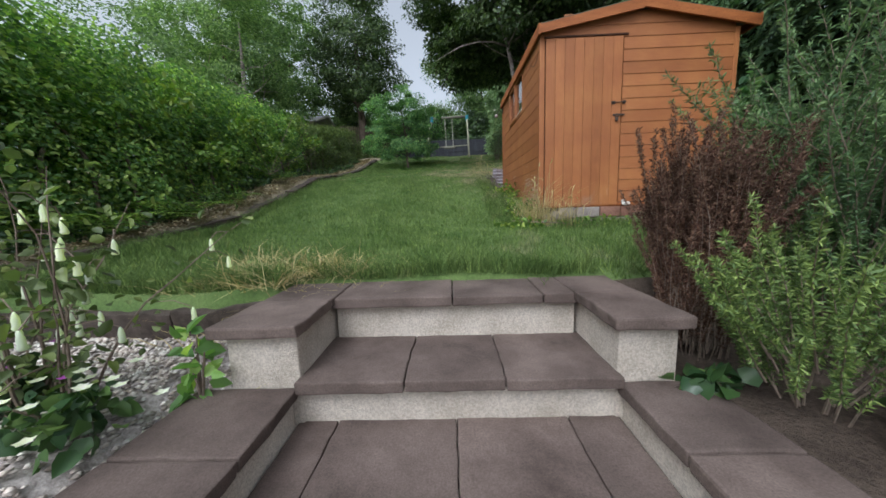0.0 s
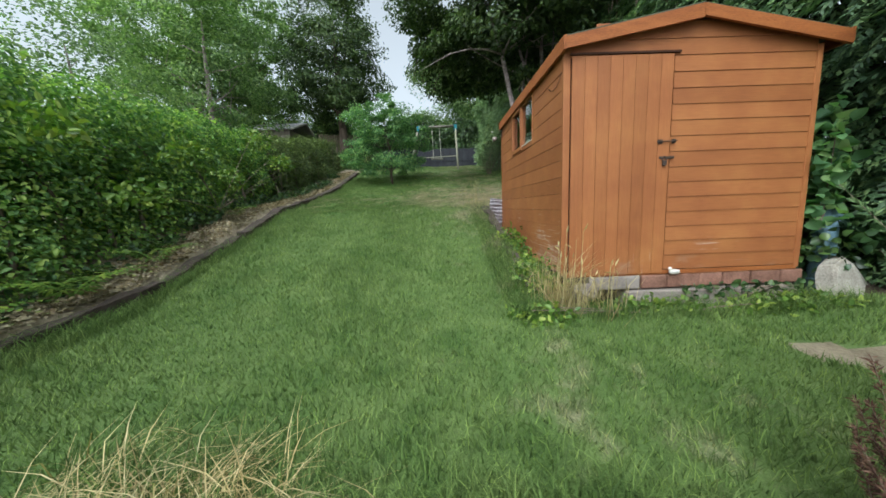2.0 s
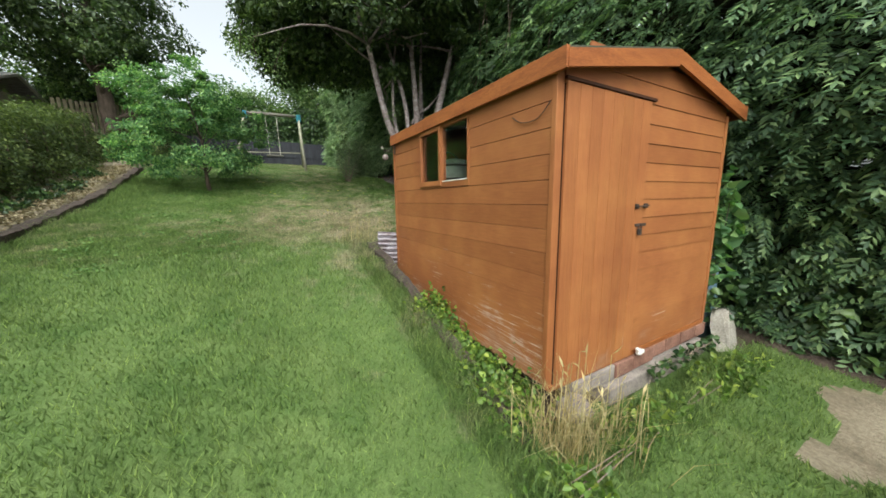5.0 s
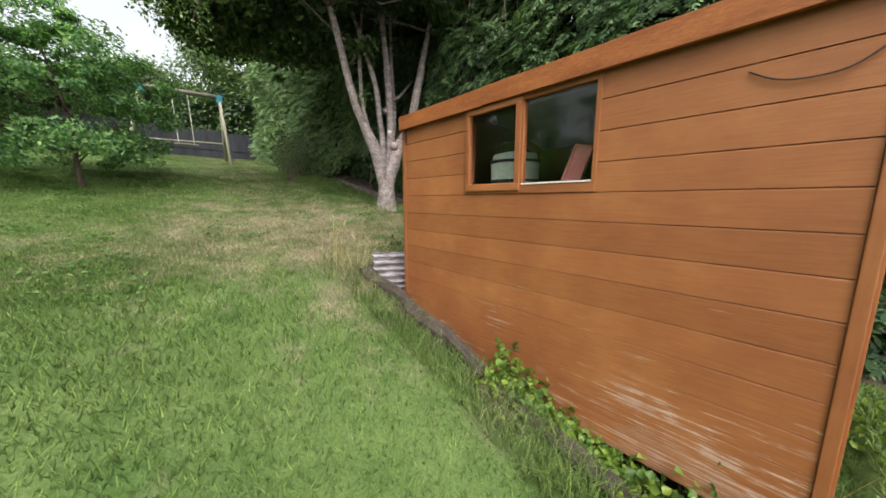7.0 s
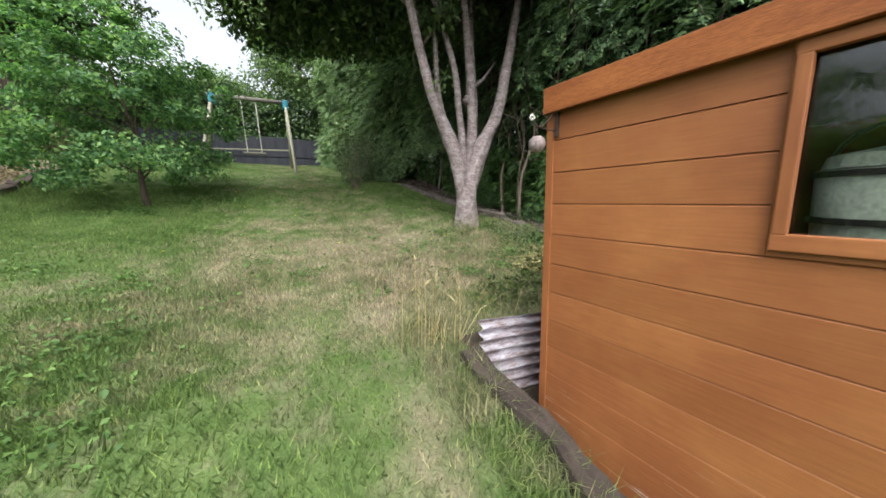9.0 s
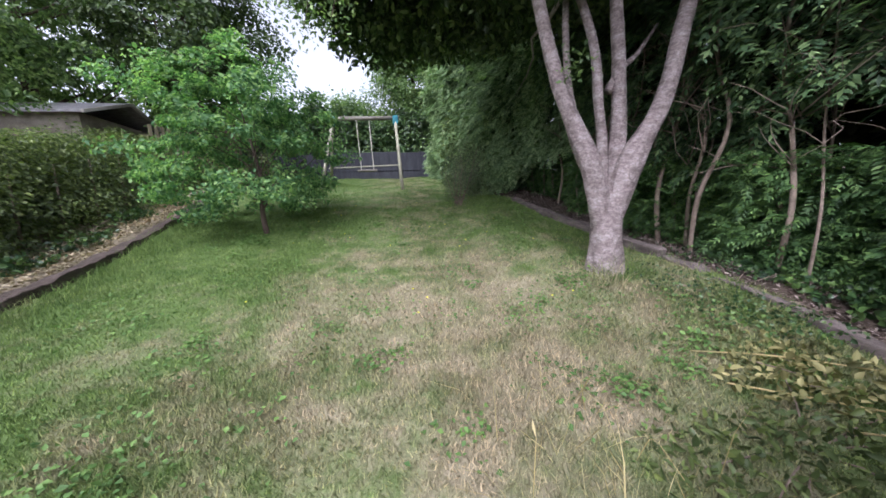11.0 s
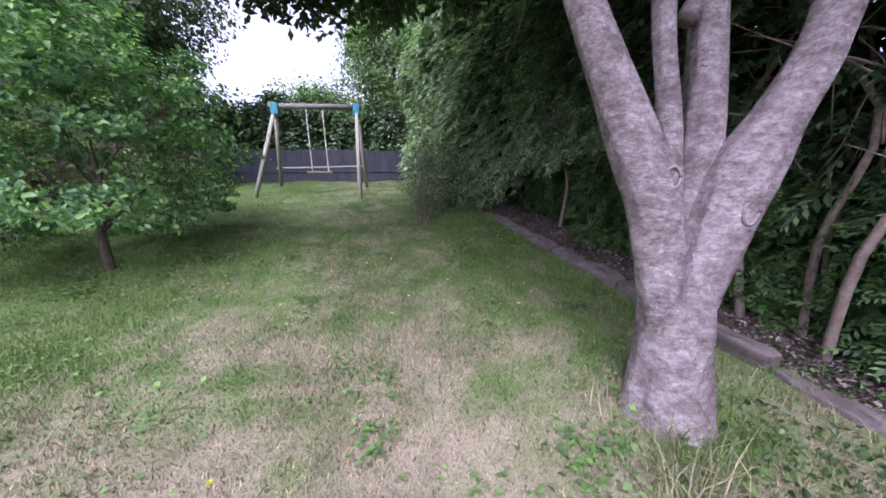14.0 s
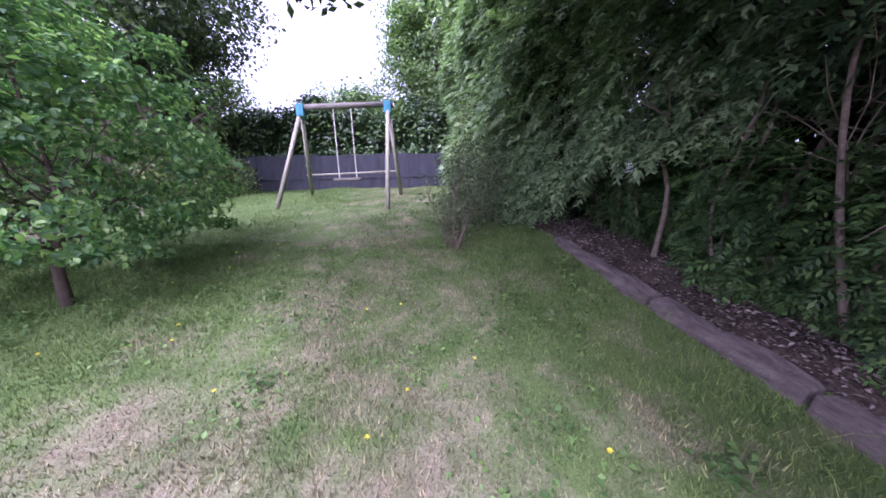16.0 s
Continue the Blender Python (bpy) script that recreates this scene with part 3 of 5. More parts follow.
part("corner_trim", boxed(SW - 0.03, SW + 0.016, -0.026, 0.02, -0.03, 1.84, bevel=0.004), BOARD_Z, front)
part("sill_board", boxed(0.0, SW, -0.022, 0.01, -0.05, -0.012, bevel=0.004), TRIM, front)
wall_r = part("far_side_wall", boxed(SW - 0.02, SW, 0.02, SL - 0.02, -0.02, 1.86), BOARD_Y, shed)
bm = boxed(0.02, SW - 0.02, SL - 0.02, SL, -0.02, 1.86)
prism(bm, [(0.02, 1.86), (SW - 0.02, 1.86), (SW / 2, RIDGE - 0.04)], SL - 0.02, SL)
part("back_wall", bm, BOARD_X, shed)
part("shed_floor", boxed(0.03, SW - 0.02, 0.03, SL - 0.02, -0.05, -0.02), BOARD_Y, shed)
# door of upright boards
door = part("door", boxed(DX0, DX1, -0.014, 0.0, -0.03, DZ1), DARKGAP, shed, "closed ledged door of upright tongued boards")
n = 8
for i in range(n):
    xa = DX0 + (DX1 - DX0) * i / n
    part("door_board", boxed(xa + 0.0015, xa + (DX1 - DX0) / n - 0.0015, -0.03, -0.012, -0.035, DZ1 - 0.004 * i / n, bevel=0.003), BOARD_Z, door)
part("lintel", boxed(0.02, DX1 + 0.05, -0.038, -0.02, DZ1 + 0.004, DZ1 + 0.02), DARKGAP, door)
bm = tubed([(0.76, -0.045, 1.1), (0.93, -0.045, 1.105)], [0.005, 0.005], 6)
box(bm, 0.775, 0.81, -0.04, -0.03, 1.085, 1.118); box(bm, 0.9, 0.925, -0.04, -0.018, 1.088, 1.12)
part("bolt", bm, IRON, door, "rusty sliding bolt")
bm = boxed(0.79, 0.92, -0.04, -0.028, 0.96, 0.98, bevel=0.003)
box(bm, 0.814, 0.846, -0.055, -0.035, 0.9, 0.945, bevel=0.006)
tube(bm, [(0.815, -0.045, 0.94), (0.815, -0.045, 0.97), (0.83, -0.045, 0.982), (0.845, -0.045, 0.97), (0.845, -0.045, 0.94)], [0.004] * 5, 6)
part("padlock_and_hasp", bm, IRON, door, "dark iron hasp with padlock")
# window: two panes with frame
MY0, MY1 = 1.262, 1.3
win = part("window_frame", boxed(-0.026, 0.02, WY0 - 0.022, WY1 + 0.026, WZ0 - 0.052, WZ0, bevel=0.003), BOARD_Y, shed, "orange-stained frame with two panes")
part("frame_top", boxed(-0.026, 0.02, WY0 - 0.022, WY1 + 0.026, WZ1, WZ1 + 0.04, bevel=0.003), BOARD_Y, win)
for ya, yb in ((WY0 - 0.022, WY0), (MY0, MY1), (WY1, WY1 + 0.026)):
    part("frame_post", boxed(-0.027, 0.018, ya, yb, WZ0 - 0.002, WZ1 + 0.002, bevel=0.003), BOARD_Z, win)
sash = part("casement", boxed(-0.04, -0.014, MY1 - 0.028, WY1 + 0.02, WZ0 - 0.034, WZ0 + 0.012, bevel=0.004), BOARD_Y, win, "opening sash with orange-stained rails")
part("sash_rail", boxed(-0.04, -0.014, MY1 - 0.028, WY1 + 0.02, WZ1 - 0.014, WZ1 + 0.02, bevel=0.004), BOARD_Y, sash)
for ya, yb in ((MY1 - 0.026, MY1 + 0.008), (WY1 - 0.012, WY1 + 0.018)):
    part("sash_stile", boxed(-0.041, -0.013, ya, yb, WZ0 + 0.01, WZ1 - 0.012, bevel=0.004), BOARD_Z, sash)
part("glazing_bead", boxed(-0.03, -0.018, WY0, MY0, WZ0 - 0.002, WZ0 + 0.007, bevel=0.002), WHITEPAINT, win, "flaking white putty line")
for ya, yb in ((WY0, MY0), (MY1, WY1)):
    p = part("pane", boxed(-0.006, -0.002, ya, yb, WZ0, WZ1), GLASS, win)
    p.visible_shadow = False
# roof
for s in (0, 1):
    bm = bmesh.new()
    xa, xb = (-0.042, SW / 2) if s == 0 else (SW / 2, SW + 0.17)
    za = EAVE + 0.015 if s == 0 else RIDGE + 0.03
    zb = RIDGE + 0.03 if s == 0 else EAVE + 0.005
    prism(bm, [(xa, za), (xb, zb), (xb, zb + 0.022), (xa, za + 0.022)], -0.075, SL + 0.0)
    part("roof_sheet", bm, FELT, shed, "mossy felted roof slope")
    bm = prism(bmesh.new(), [(xa - .004, za - 0.085), (xb, zb - 0.1), (xb, zb + 0.004), (xa - .004, za + 0.004)], -0.095, -0.07)
    part("barge_board", bm, TRIM, shed, "red-brown barge board")
    bm = prism(bmesh.new(), [(xa, za - 0.085), (xb, zb - 0.1), (xb, zb), (xa, za)], SL - 0.005, SL + 0.005)
    part("barge_board", bm, TRIM, shed)
part("eaves_board", boxed(-0.06, -0.036, -0.09, 1.55, EAVE - 0.075, EAVE + 0.034, bevel=0.003), TRIM, shed, "red-brown eaves board")
part("eaves_board", boxed(-0.06, -0.037, 1.553, SL + 0.005, EAVE - 0.078, EAVE + 0.03, bevel=0.003), TRIM, shed)
part("eaves_board", boxed(SW + 0.16, SW + 0.185, -0.09, SL + 0.005, EAVE - 0.075, EAVE + 0.03, bevel=0.003), TRIM, shed)
# loose cable under the eaves
wire = tubed(*smooth_path([(-0.026, 0.34, 1.68), (-0.028, 0.25, 1.63), (-0.03, 0.12, 1.63), (-0.03, 0.03, 1.7)], [0.003] * 4), 5)
part("cable", wire, IRON, shed, "loose dark cable")

# plinth of bricks and concrete under the shed front
plinth = thing("shed_plinth", "low plinth of old brick and concrete under the shed", "plinth", (1.0, -0.03, -0.3))
BRICKM = rough_mat("old_brick", (0.2, 0.1, 0.07), (0.34, 0.18, 0.13), 8, 60, 0.9, 0.6, None, 0.2, 0.2)
x = 0.22
while x < 2.0:
    w = rng.uniform(0.19, 0.32)
    wpart("brick", boxed(x, x + w - 0.012, -0.03 + rng.uniform(-.012, .012), 0.1, -0.17, -0.053, bevel=0.012), CONC if x < 0.45 else BRICKM, plinth)
    x += w
for xa, xb, y, zt in ((0.55, 1.12, -0.09, -0.185), (1.13, 1.62, -0.1, -0.19), (1.63, 2.1, -0.085, -0.195)):
    wpart("concrete_block", boxed(xa, xb - 0.01, y, 0.1, -0.32, zt, bevel=0.012), CONC, plinth)
bm = bmesh.new()
bmesh.ops.create_icosphere(bm, subdivisions=3, radius=1)
for v in bm.verts:
    v.co = Vector((v.co.x * .12, v.co.y * .1, v.co.z * .07)) * (1 + .3 * noise.noise(v.co * 2))
rub = tagged(link_bm("rubble_stone", bm, CONC), "rough lump of grey rubble beneath shed corner", "stone")
rub.location = (0.14, -0.1, -0.16)

# small white ornament at the door foot
bm = bmesh.new()
bmesh.ops.create_uvsphere(bm, u_segments=12, v_segments=8, radius=1)
for v in bm.verts:
    v.co = Vector((v.co.x * 0.04 + (0.02 if v.co.x > .5 else 0), v.co.y * 0.022, v.co.z * 0.024))
r = bmesh.ops.create_uvsphere(bm, u_segments=10, v_segments=6, radius=0.017)
bmesh.ops.translate(bm, vec=(-0.03, 0, 0.03), verts=r["verts"])
orn = tagged(link_bm("ornament", bm, WHITEPAINT, True), "small white bird ornament on the plinth ledge", "ornament")
orn.location = (0.96, -0.055, -0.028 - 0.14 + 0.145)

# leaning pale stone
bm = bmesh.new()
prism(bm, [(-0.26, 0), (0.26, 0), (0.2, 0.1), (0.06, 0.36), (-0.06, 0.42), (-0.17, 0.36), (-0.2, 0.12)], -0.06, 0.06)
bmesh.ops.bevel(bm, geom=bm.edges[:], offset=0.02, segments=2, affect="EDGES")
bmesh.ops.subdivide_edges(bm, edges=bm.edges[:], cuts=2, use_grid_fill=True)
for v in bm.verts:
    v.co += Vector((noise.noise(v.co * 6), noise.noise(v.co * 6 + Vector((5, 0, 0))), noise.noise(v.co * 6 + Vector((0, 5, 0))))) * 0.025
st = tagged(link_bm("leaning_stone", bm, STONE), "pale weathered stone slab leaning beside the shed", "stone")
st.matrix_world = pose(2.5, -0.12, gz(2.5, -0.12) + 0.0, -12, 0, 8)

# blue water pipe behind the ivy
bm = tubed([(2.52, 0.12, -0.4), (2.52, 0.12, 0.55)], [0.09, 0.08], 12)
for z in (-0.2, 0.1, 0.4):
    tube(bm, [(2.52, 0.12, z), (2.52, 0.12, z + 0.02)], [0.098, 0.098], 12)
tagged(link_bm("water_butt", bm, BLUEP, True), "narrow faded blue plastic water butt among ivy", "water butt")

# things inside the shed window
bk = thing("bucket", "pale green plastic tub with black bands behind glass", "bucket", (0.27, 1.52, 0))
bm = tubed([(0.27, 1.52, 1.16), (0.27, 1.52, 1.36), (0.27, 1.52, 1.51)], [0.15, 0.165, 0.17], 20)
wpart("tub", bm, BUCKET, bk, smooth=True)
for z in (1.36, 1.49):
    wpart("band", tubed([(0.27, 1.52, z), (0.27, 1.52, z + 0.018)], [0.174, 0.174], 20), BLACKP, bk, "black band")
wpart("lid", tubed([(0.27, 1.52, 1.515), (0.27, 1.52, 1.55), (0.27, 1.52, 1.57)], [0.16, 0.15, 0.06], 20), BUCKET, bk)
wpart("bail", tubed(*smooth_path([(0.27, 1.36, 1.5), (0.2, 1.42, 1.6), (0.18, 1.52, 1.63), (0.2, 1.62, 1.6), (0.27, 1.68, 1.5)], [0.006] * 5), 6), BLACKP, bk, "black handle")
sh = thing("shelf", "plain wooden shelf inside the shed under the window", "shelf", (0.2, 1.3, 1.1))
wpart("shelf_board", boxed(0.035, 0.48, 0.6, 2.2, 1.12, 1.155), BOARD_Y, sh)
for y in (0.65, 2.1):
    wpart("bracket", boxed(0.035, 0.42, y, y + 0.03, 1.0, 1.12), BOARD_Y, sh)
tr = bmesh.new()
box(tr, -0.008, 0.008, -0.055, 0.055, 0, 0.4, bevel=0.004)
for y in (-0.055, 0.045):
    box(tr, -0.02, 0.002, y, y + 0.01, 0, 0.4)
box(tr, -0.02, 0.002, -0.055, 0.055, 0.39, 0.4)
tray = tagged(link_bm("tray", tr, PINK), "pink plastic tray leaning inside the shed window", "tray")
tray.matrix_world = pose(0.12, 1.1, 1.158, 16, 10, 0)

# hanging ball on a scroll bracket near the back corner
br = thing("hanging_bracket", "scrolled iron bracket on the shed corner", "bracket", (-0.03, 2.435, 1.77))
spiral = [(-0.18 + (0.016 - 0.0013 * i) * math.cos(i * .7), 2.435, 1.785 + (0.016 - 0.0013 * i) * math.sin(i * .7)) for i in range(10)]
wpart("arm", tubed([(-0.03, 2.435, 1.745), (-0.12, 2.435, 1.75), (-0.16, 2.435, 1.762)], [0.0025] * 3, 6), IRON, br)
wpart("scroll", tubed(spiral, [0.004] * 10, 6), WHITEPAINT, br)
wpart("stay", tubed([(-0.035, 2.435, 1.83), (-0.09, 2.435, 1.775), (-0.125, 2.435, 1.755)], [0.003] * 3, 6), IRON, br)
wpart("wall_plate", boxed(-0.034, -0.018, 2.42, 2.435, 1.72, 1.86), IRON, br)
fb = thing("hanging_feeder", "pale ball feeder hanging from a scroll bracket", "feeder", (-0.145, 2.435, 1.67))
bm = bmesh.new()
bmesh.ops.create_uvsphere(bm, u_segments=20, v_segments=14, radius=0.036)
for v in bm.verts:
    v.co += v.co * 0.06 * noise.noise(v.co * 90)
bmesh.ops.translate(bm, vec=(-0.145, 2.435, 1.68), verts=bm.verts)
wpart("ball", bm, CUTWOOD, fb, smooth=True)
wpart("hook", tubed([(-0.145, 2.435, 1.714), (-0.145, 2.435, 1.752)], [0.0018, 0.0018], 6), IRON, fb)

# corrugated sheet between shed back and lawn edge
bm = bmesh.new()
nu, rows = 56, []
for k in range(2):
    row = []
    for i in range(nu + 1):
        u = i / nu
        row.append((u, k))
    rows.append([bm.verts.new((-0.02 + 0.0 * u + k * 0.75, -0.22 + u * 0.44, 0.026 * math.sin(u * 2 * math.pi * 7))) for u, k in row])
for i in range(nu):
    bm.faces.new((rows[0][i], rows[0][i + 1], rows[1][i + 1], rows[1][i]))
g = bmesh.ops.extrude_face_region(bm, geom=bm.faces[:])
bmesh.ops.translate(bm, vec=(0, 0, 0.004), verts=[v for v in g["geom"] if isinstance(v, bmesh.types.BMVert)])
cs = tagged(link_bm("corrugated_sheet", bm, SHEET, True), "weathered corrugated sheet leaning against the shed back corner", "metal sheet")
cs.matrix_world = pose(-0.17, 2.76, 0.535, 76, 6, -4)

# ---- timber edgings ----
def timber(x0, y0, x1, y1, w, h, zoff, mat, label, group):
    """A worn sleeper lying along the ground."""
    L = math.hypot(x1 - x0, y1 - y0)
    bm = boxed(-w / 2, w / 2, 0, L - 0.015, -h / 2, h / 2, bevel=0.012)
    long = [e for e in bm.edges if abs(e.verts[0].co.y - e.verts[1].co.y) > L * 0.5]
    bmesh.ops.subdivide_edges(bm, edges=long, cuts=30, use_grid_fill=True)
    for v in bm.verts:
        q = v.co * 1.0 + Vector((x0 * 3, y0, 0))
        v.co += Vector((noise.noise(q * 4), 0, noise.noise(q * 4 + Vector((9, 0, 0))))) * 0.034 + Vector((noise.noise(q * 13), 0, noise.noise(q * 13 + Vector((3, 0, 0))))) * 0.014
    ob = tagged(link_bm("edging_timber", bm, mat), label, "edging", group)
    za, zb = gz(x0 + .02, y0), gz(x1 + .02, y1)
    ob.matrix_world = pose(x0, y0, za + zoff, 0, 0, 0) @ Matrix.Rotation(math.atan2(-(x1 - x0), y1 - y0), 4, "Z") @ Matrix.Rotation(math.atan2(zb - za, L), 4, "X")
    return ob


for a, b in zip(LK, LK[1:]):
    timber(a[0] + .06, a[1], b[0] + .06, b[1], 0.14, 0.2, -0.03 if a[1] < 1 else 0.0, TIMBER, "dark rotting sleeper edging the lawn beside the hedge bed", "bed edging")
RK = [(2.1, 2.9), (2.15, 4.1), (2.2, 5.2), (2.2, 6.3), (2.08, 7.15), (1.87, 8.35)]
for a, b in zip(RK, RK[1:]):
    timber(a[0], a[1], b[0], b[1], 0.12, 0.13, -0.025 if a[1] < 5 else 0.015, TIMBER_GREY, "grey weathered sleeper edging the conifer bed", "conifer bed edging")
for a, b in (((-0.26, -0.1), (-0.26, 1.3)), ((-0.26, 1.3), (-0.27, 2.85))):
    timber(a[0], a[1], b[0], b[1], 0.12, 0.16, -0.05 if a[1] < 1 else -0.01, TIMBER, "dark old beam holding the lawn edge beside the shed", "shed edging")
for xa, xb in ((-4.1, -3.2), (-3.2, -2.6), (-2.6, -2.05)):
    timber(xb, -2.1, xa, -2.1, 0.14, 0.26, -0.2, TIMBER, "dark timber retaining the lawn above gravel", "lawn edging")
timber(0.0, -2.05, 2.6, -2.0, 0.12, 0.34, -0.17, TIMBER, "dark timber retaining the lawn above the shrub bed", "lawn edging")

# ---- swing ----
sw = thing("swing_set", "weathered wooden A-frame garden swing with teal corner brackets", "swing", (-1.0, 11.3, 2.2))
TL, TR = Vector((-1.8, 11.35, 4.08)), Vector((-0.17, 11.3, 4.1))
FEET = [((-2.2, 10.8), TL), ((-2.17, 12.6), TL), ((-0.16, 10.35), TR), ((-0.05, 12.1), TR)]
for (x, y), top in FEET:
    wpart("leg", tubed([(x, y, gz(x, y) - 0.1), top], [0.042, 0.038], 10), POLE, sw, smooth=True)
wpart("beam", tubed([TL + Vector((-.12, 0, .02)), TR + Vector((.1, 0, .02))], [0.055, 0.055], 10), POLE_DARK, sw, "dark weathered cross beam", True)
for t in (TL, TR):
    bm = boxed(t.x - 0.07, t.x + 0.07, t.y - 0.09, t.y + 0.09, t.z - 0.16, t.z + 0.07, bevel=0.02)
    wpart("corner_bracket", bm, TEAL, sw, "teal plastic corner bracket")
for x in (-1.2, -0.87):
    wpart("rope", tubed([(x, 11.32, 4.08), (x + 0.03, 11.32, 2.78)], [0.012, 0.012], 6), ROPE, sw)
wpart("swing_seat", boxed(-1.27, -0.75, 11.24, 11.42, 2.73, 2.775, bevel=0.01), POLE_DARK, sw, "plank swing seat")
wpart("cross_rail", tubed([(-2.15, 12.3, 2.95), (-0.08, 11.9, 2.95)], [0.02, 0.02], 8), POLE, sw)

# ---- back fences ----
bf = thing("back_fence", "low dark grey panel fence before the rear hedge", "fence", (-1.2, 13.9, 2.7))
for i in range(9):
    x = -4.9 + i * 0.82
    wpart("panel", boxed(x + 0.02, x + 0.8, 13.88, 13.91, 2.6, 3.62 + 0.015 * (i % 3), bevel=0.004), FENCE_DARK, bf)
    wpart("post", boxed(x - 0.03, x + 0.03, 13.86, 13.93, 2.5, 3.66, bevel=0.004), FENCE_DARK, bf)
wpart("rail", boxed(-4.9, 2.5, 13.855, 13.878, 3.0, 3.05), FENCE_DARK, bf)
lf = thing("slat_fence", "mossy weathered upright slat fence behind shrubs", "fence", (-5.4, 12.6, 2.6))
for i in range(18):
    u = i / 17
    x, y = -6.3 + 1.4 * u, 11.9 + 1.6 * u
    wpart("slat", boxed(-0.04, 0.04, -0.01, 0.01, 0, 1.75 + rng.uniform(-.03, .03), bevel=0.004, m=pose(x, y, 2.35 + .3 * u, 0, 0, 48)), FENCE_WOOD, lf)
for z in (0.35, 1.4):
    wpart("rail", boxed(0, 2.2, 0.012, 0.05, z, z + 0.07, m=pose(-6.32, 11.88, 2.37, 0, -6, 48.8)), FENCE_WOOD, lf)

# ---- outbuilding beyond the hedge ----
ob_ = thing("outbuilding", "low grey-roofed outbuilding with white gable edge beyond the hedge", "building", (-8.6, 13.0, 2.4))
wpart("wall", boxed(-10.4, -7.5, 11.6, 14.4, 2.2, 4.3), CONC, ob_)
for s in (-1, 1):
    y0, y1 = (11.4, 13.0) if s < 0 else (13.0, 14.6)
    z0, z1 = (4.25, 4.85) if s < 0 else (4.85, 4.25)
    bm = bmesh.new()
    c = [bm.verts.new(p) for p in ((-10.6, y0, z0), (-7.3, y0, z0), (-7.3, y1, z1), (-10.6, y1, z1), (-10.6, y0, z0 + .06), (-7.3, y0, z0 + .06), (-7.3, y1, z1 + .06), (-10.6, y1, z1 + .06))]
    for f in ((0, 1, 2, 3), (7, 6, 5, 4), (0, 4, 5, 1), (1, 5, 6, 2), (2, 6, 7, 3), (3, 7, 4, 0)):
        bm.faces.new([c[k] for k in f])
    wpart("roof_slope", bm, GREYMETAL, ob_)
    wpart("barge_board", tubed([(-7.28, y0, z0 + .02), (-7.28, y1, z1 + .02)], [.05, .05], 4), WHITEPAINT, ob_, "white gable edge")

# ---- trees and hedges ----
def limb_pts(p, d, length, n, bend):
    pts, q, v = [Vector(p)], Vector(p), Vector(d).normalized()
    for i in range(n):
        v = (v + Vector(rng.normal(size=3) * bend)).normalized()
        q = q + v * (length / n)
        pts.append(q.copy())
    return pts


def crown_points(center, radii, n, clump=0.35, nclump=60, lower=-1.0):
    """Leaf places in uneven clumps over an ellipsoid, with gaps."""
    c = np.array(center); r = np.array(radii)
    d = rand_dir(nclump)
    d = d[d[:, 2] > lower]
    k = len(d)
    cc = c + d * r * (rng.uniform(0.35, 1.0, (k, 1)) ** 0.6) * (1 + 0.22 * vnoise(d * 3 + c, 1.3))[:, None]
    size = clump * rng.uniform(0.5, 1.4, k)
    pick = rng.integers(0, k, n)
    off = rand_dir(n) * (rng.uniform(0, 1, (n, 1)) ** 0.45)
    P = cc[pick] + off * size[pick][:, None] * np.array([1.2, 1.2, 0.55])
    return P, unit(P - c)


def tree(name, label, base, height, rad, crown_c, crown_r, n, leaf, mat, bark=BARK_DARK, clump=0.5, nclump=90, limbs=9, lower=-0.8, six=False):
    x, y = base
    z = gz(x, y)
    t = thing(name, label, "tree", (x, y, z))
    bm = bmesh.new()
    top = Vector((crown_c[0], crown_c[1], crown_c[2] + crown_r[2] * 0.5))
    mid = Vector((x, y, z)).lerp(top, 0.45) + Vector((rng.normal() * .1, rng.normal() * .1, 0))
    P, R = smooth_path([(x, y, z - 0.15), (x + rng.normal() * .04, y, z + height * 0.12), mid, top], [rad * 1.25, rad, rad * 0.7, rad * 0.15])
    tube(bm, P, R, 10, 0.25)
    for i in range(limbs):
        j = int(len(P) * (0.35 + 0.55 * i / limbs))
        d = Vector((math.cos(i * 2.4), math.sin(i * 2.4), 0.55 + rng.uniform(0, .5)))
        L = crown_r[0] * rng.uniform(0.6, 1.0)
        lp = limb_pts(P[j], d, L, 5, 0.22)
        r0 = R[j] * 0.42
        tube(bm, lp, [r0 * (1 - k / 5.5) for k in range(6)], 6)
        for s in range(2):
            sp = limb_pts(lp[2 + s], (lp[3 + s] - lp[2 + s]) + Vector(rng.normal(size=3)) * .4, L * .5, 3, 0.25)
            tube(bm, sp, [r0 * .4 * (1 - k / 3.6) for k in range(4)], 5)
    wpart("trunk", bm, bark, t, "", True)
    C, N = crown_points(crown_c, crown_r, n, clump, nclump, lower)
    V, F = leaves(C, leaf, 1.2, N, -0.3, 0.6, six)
    under(tri_mesh("crown", V, F, mat), t)
    return t


# the pale-barked tree beside the path
TX, TY = 1.41, 5.12
tz = gz(TX, TY)
main = thing("garden_tree", "pale-barked multi-stemmed garden tree with healed pruning cuts", "tree", (TX, TY, tz))


def at(dx, dy, dz):
    return (TX + dx, TY + dy, tz + dz)


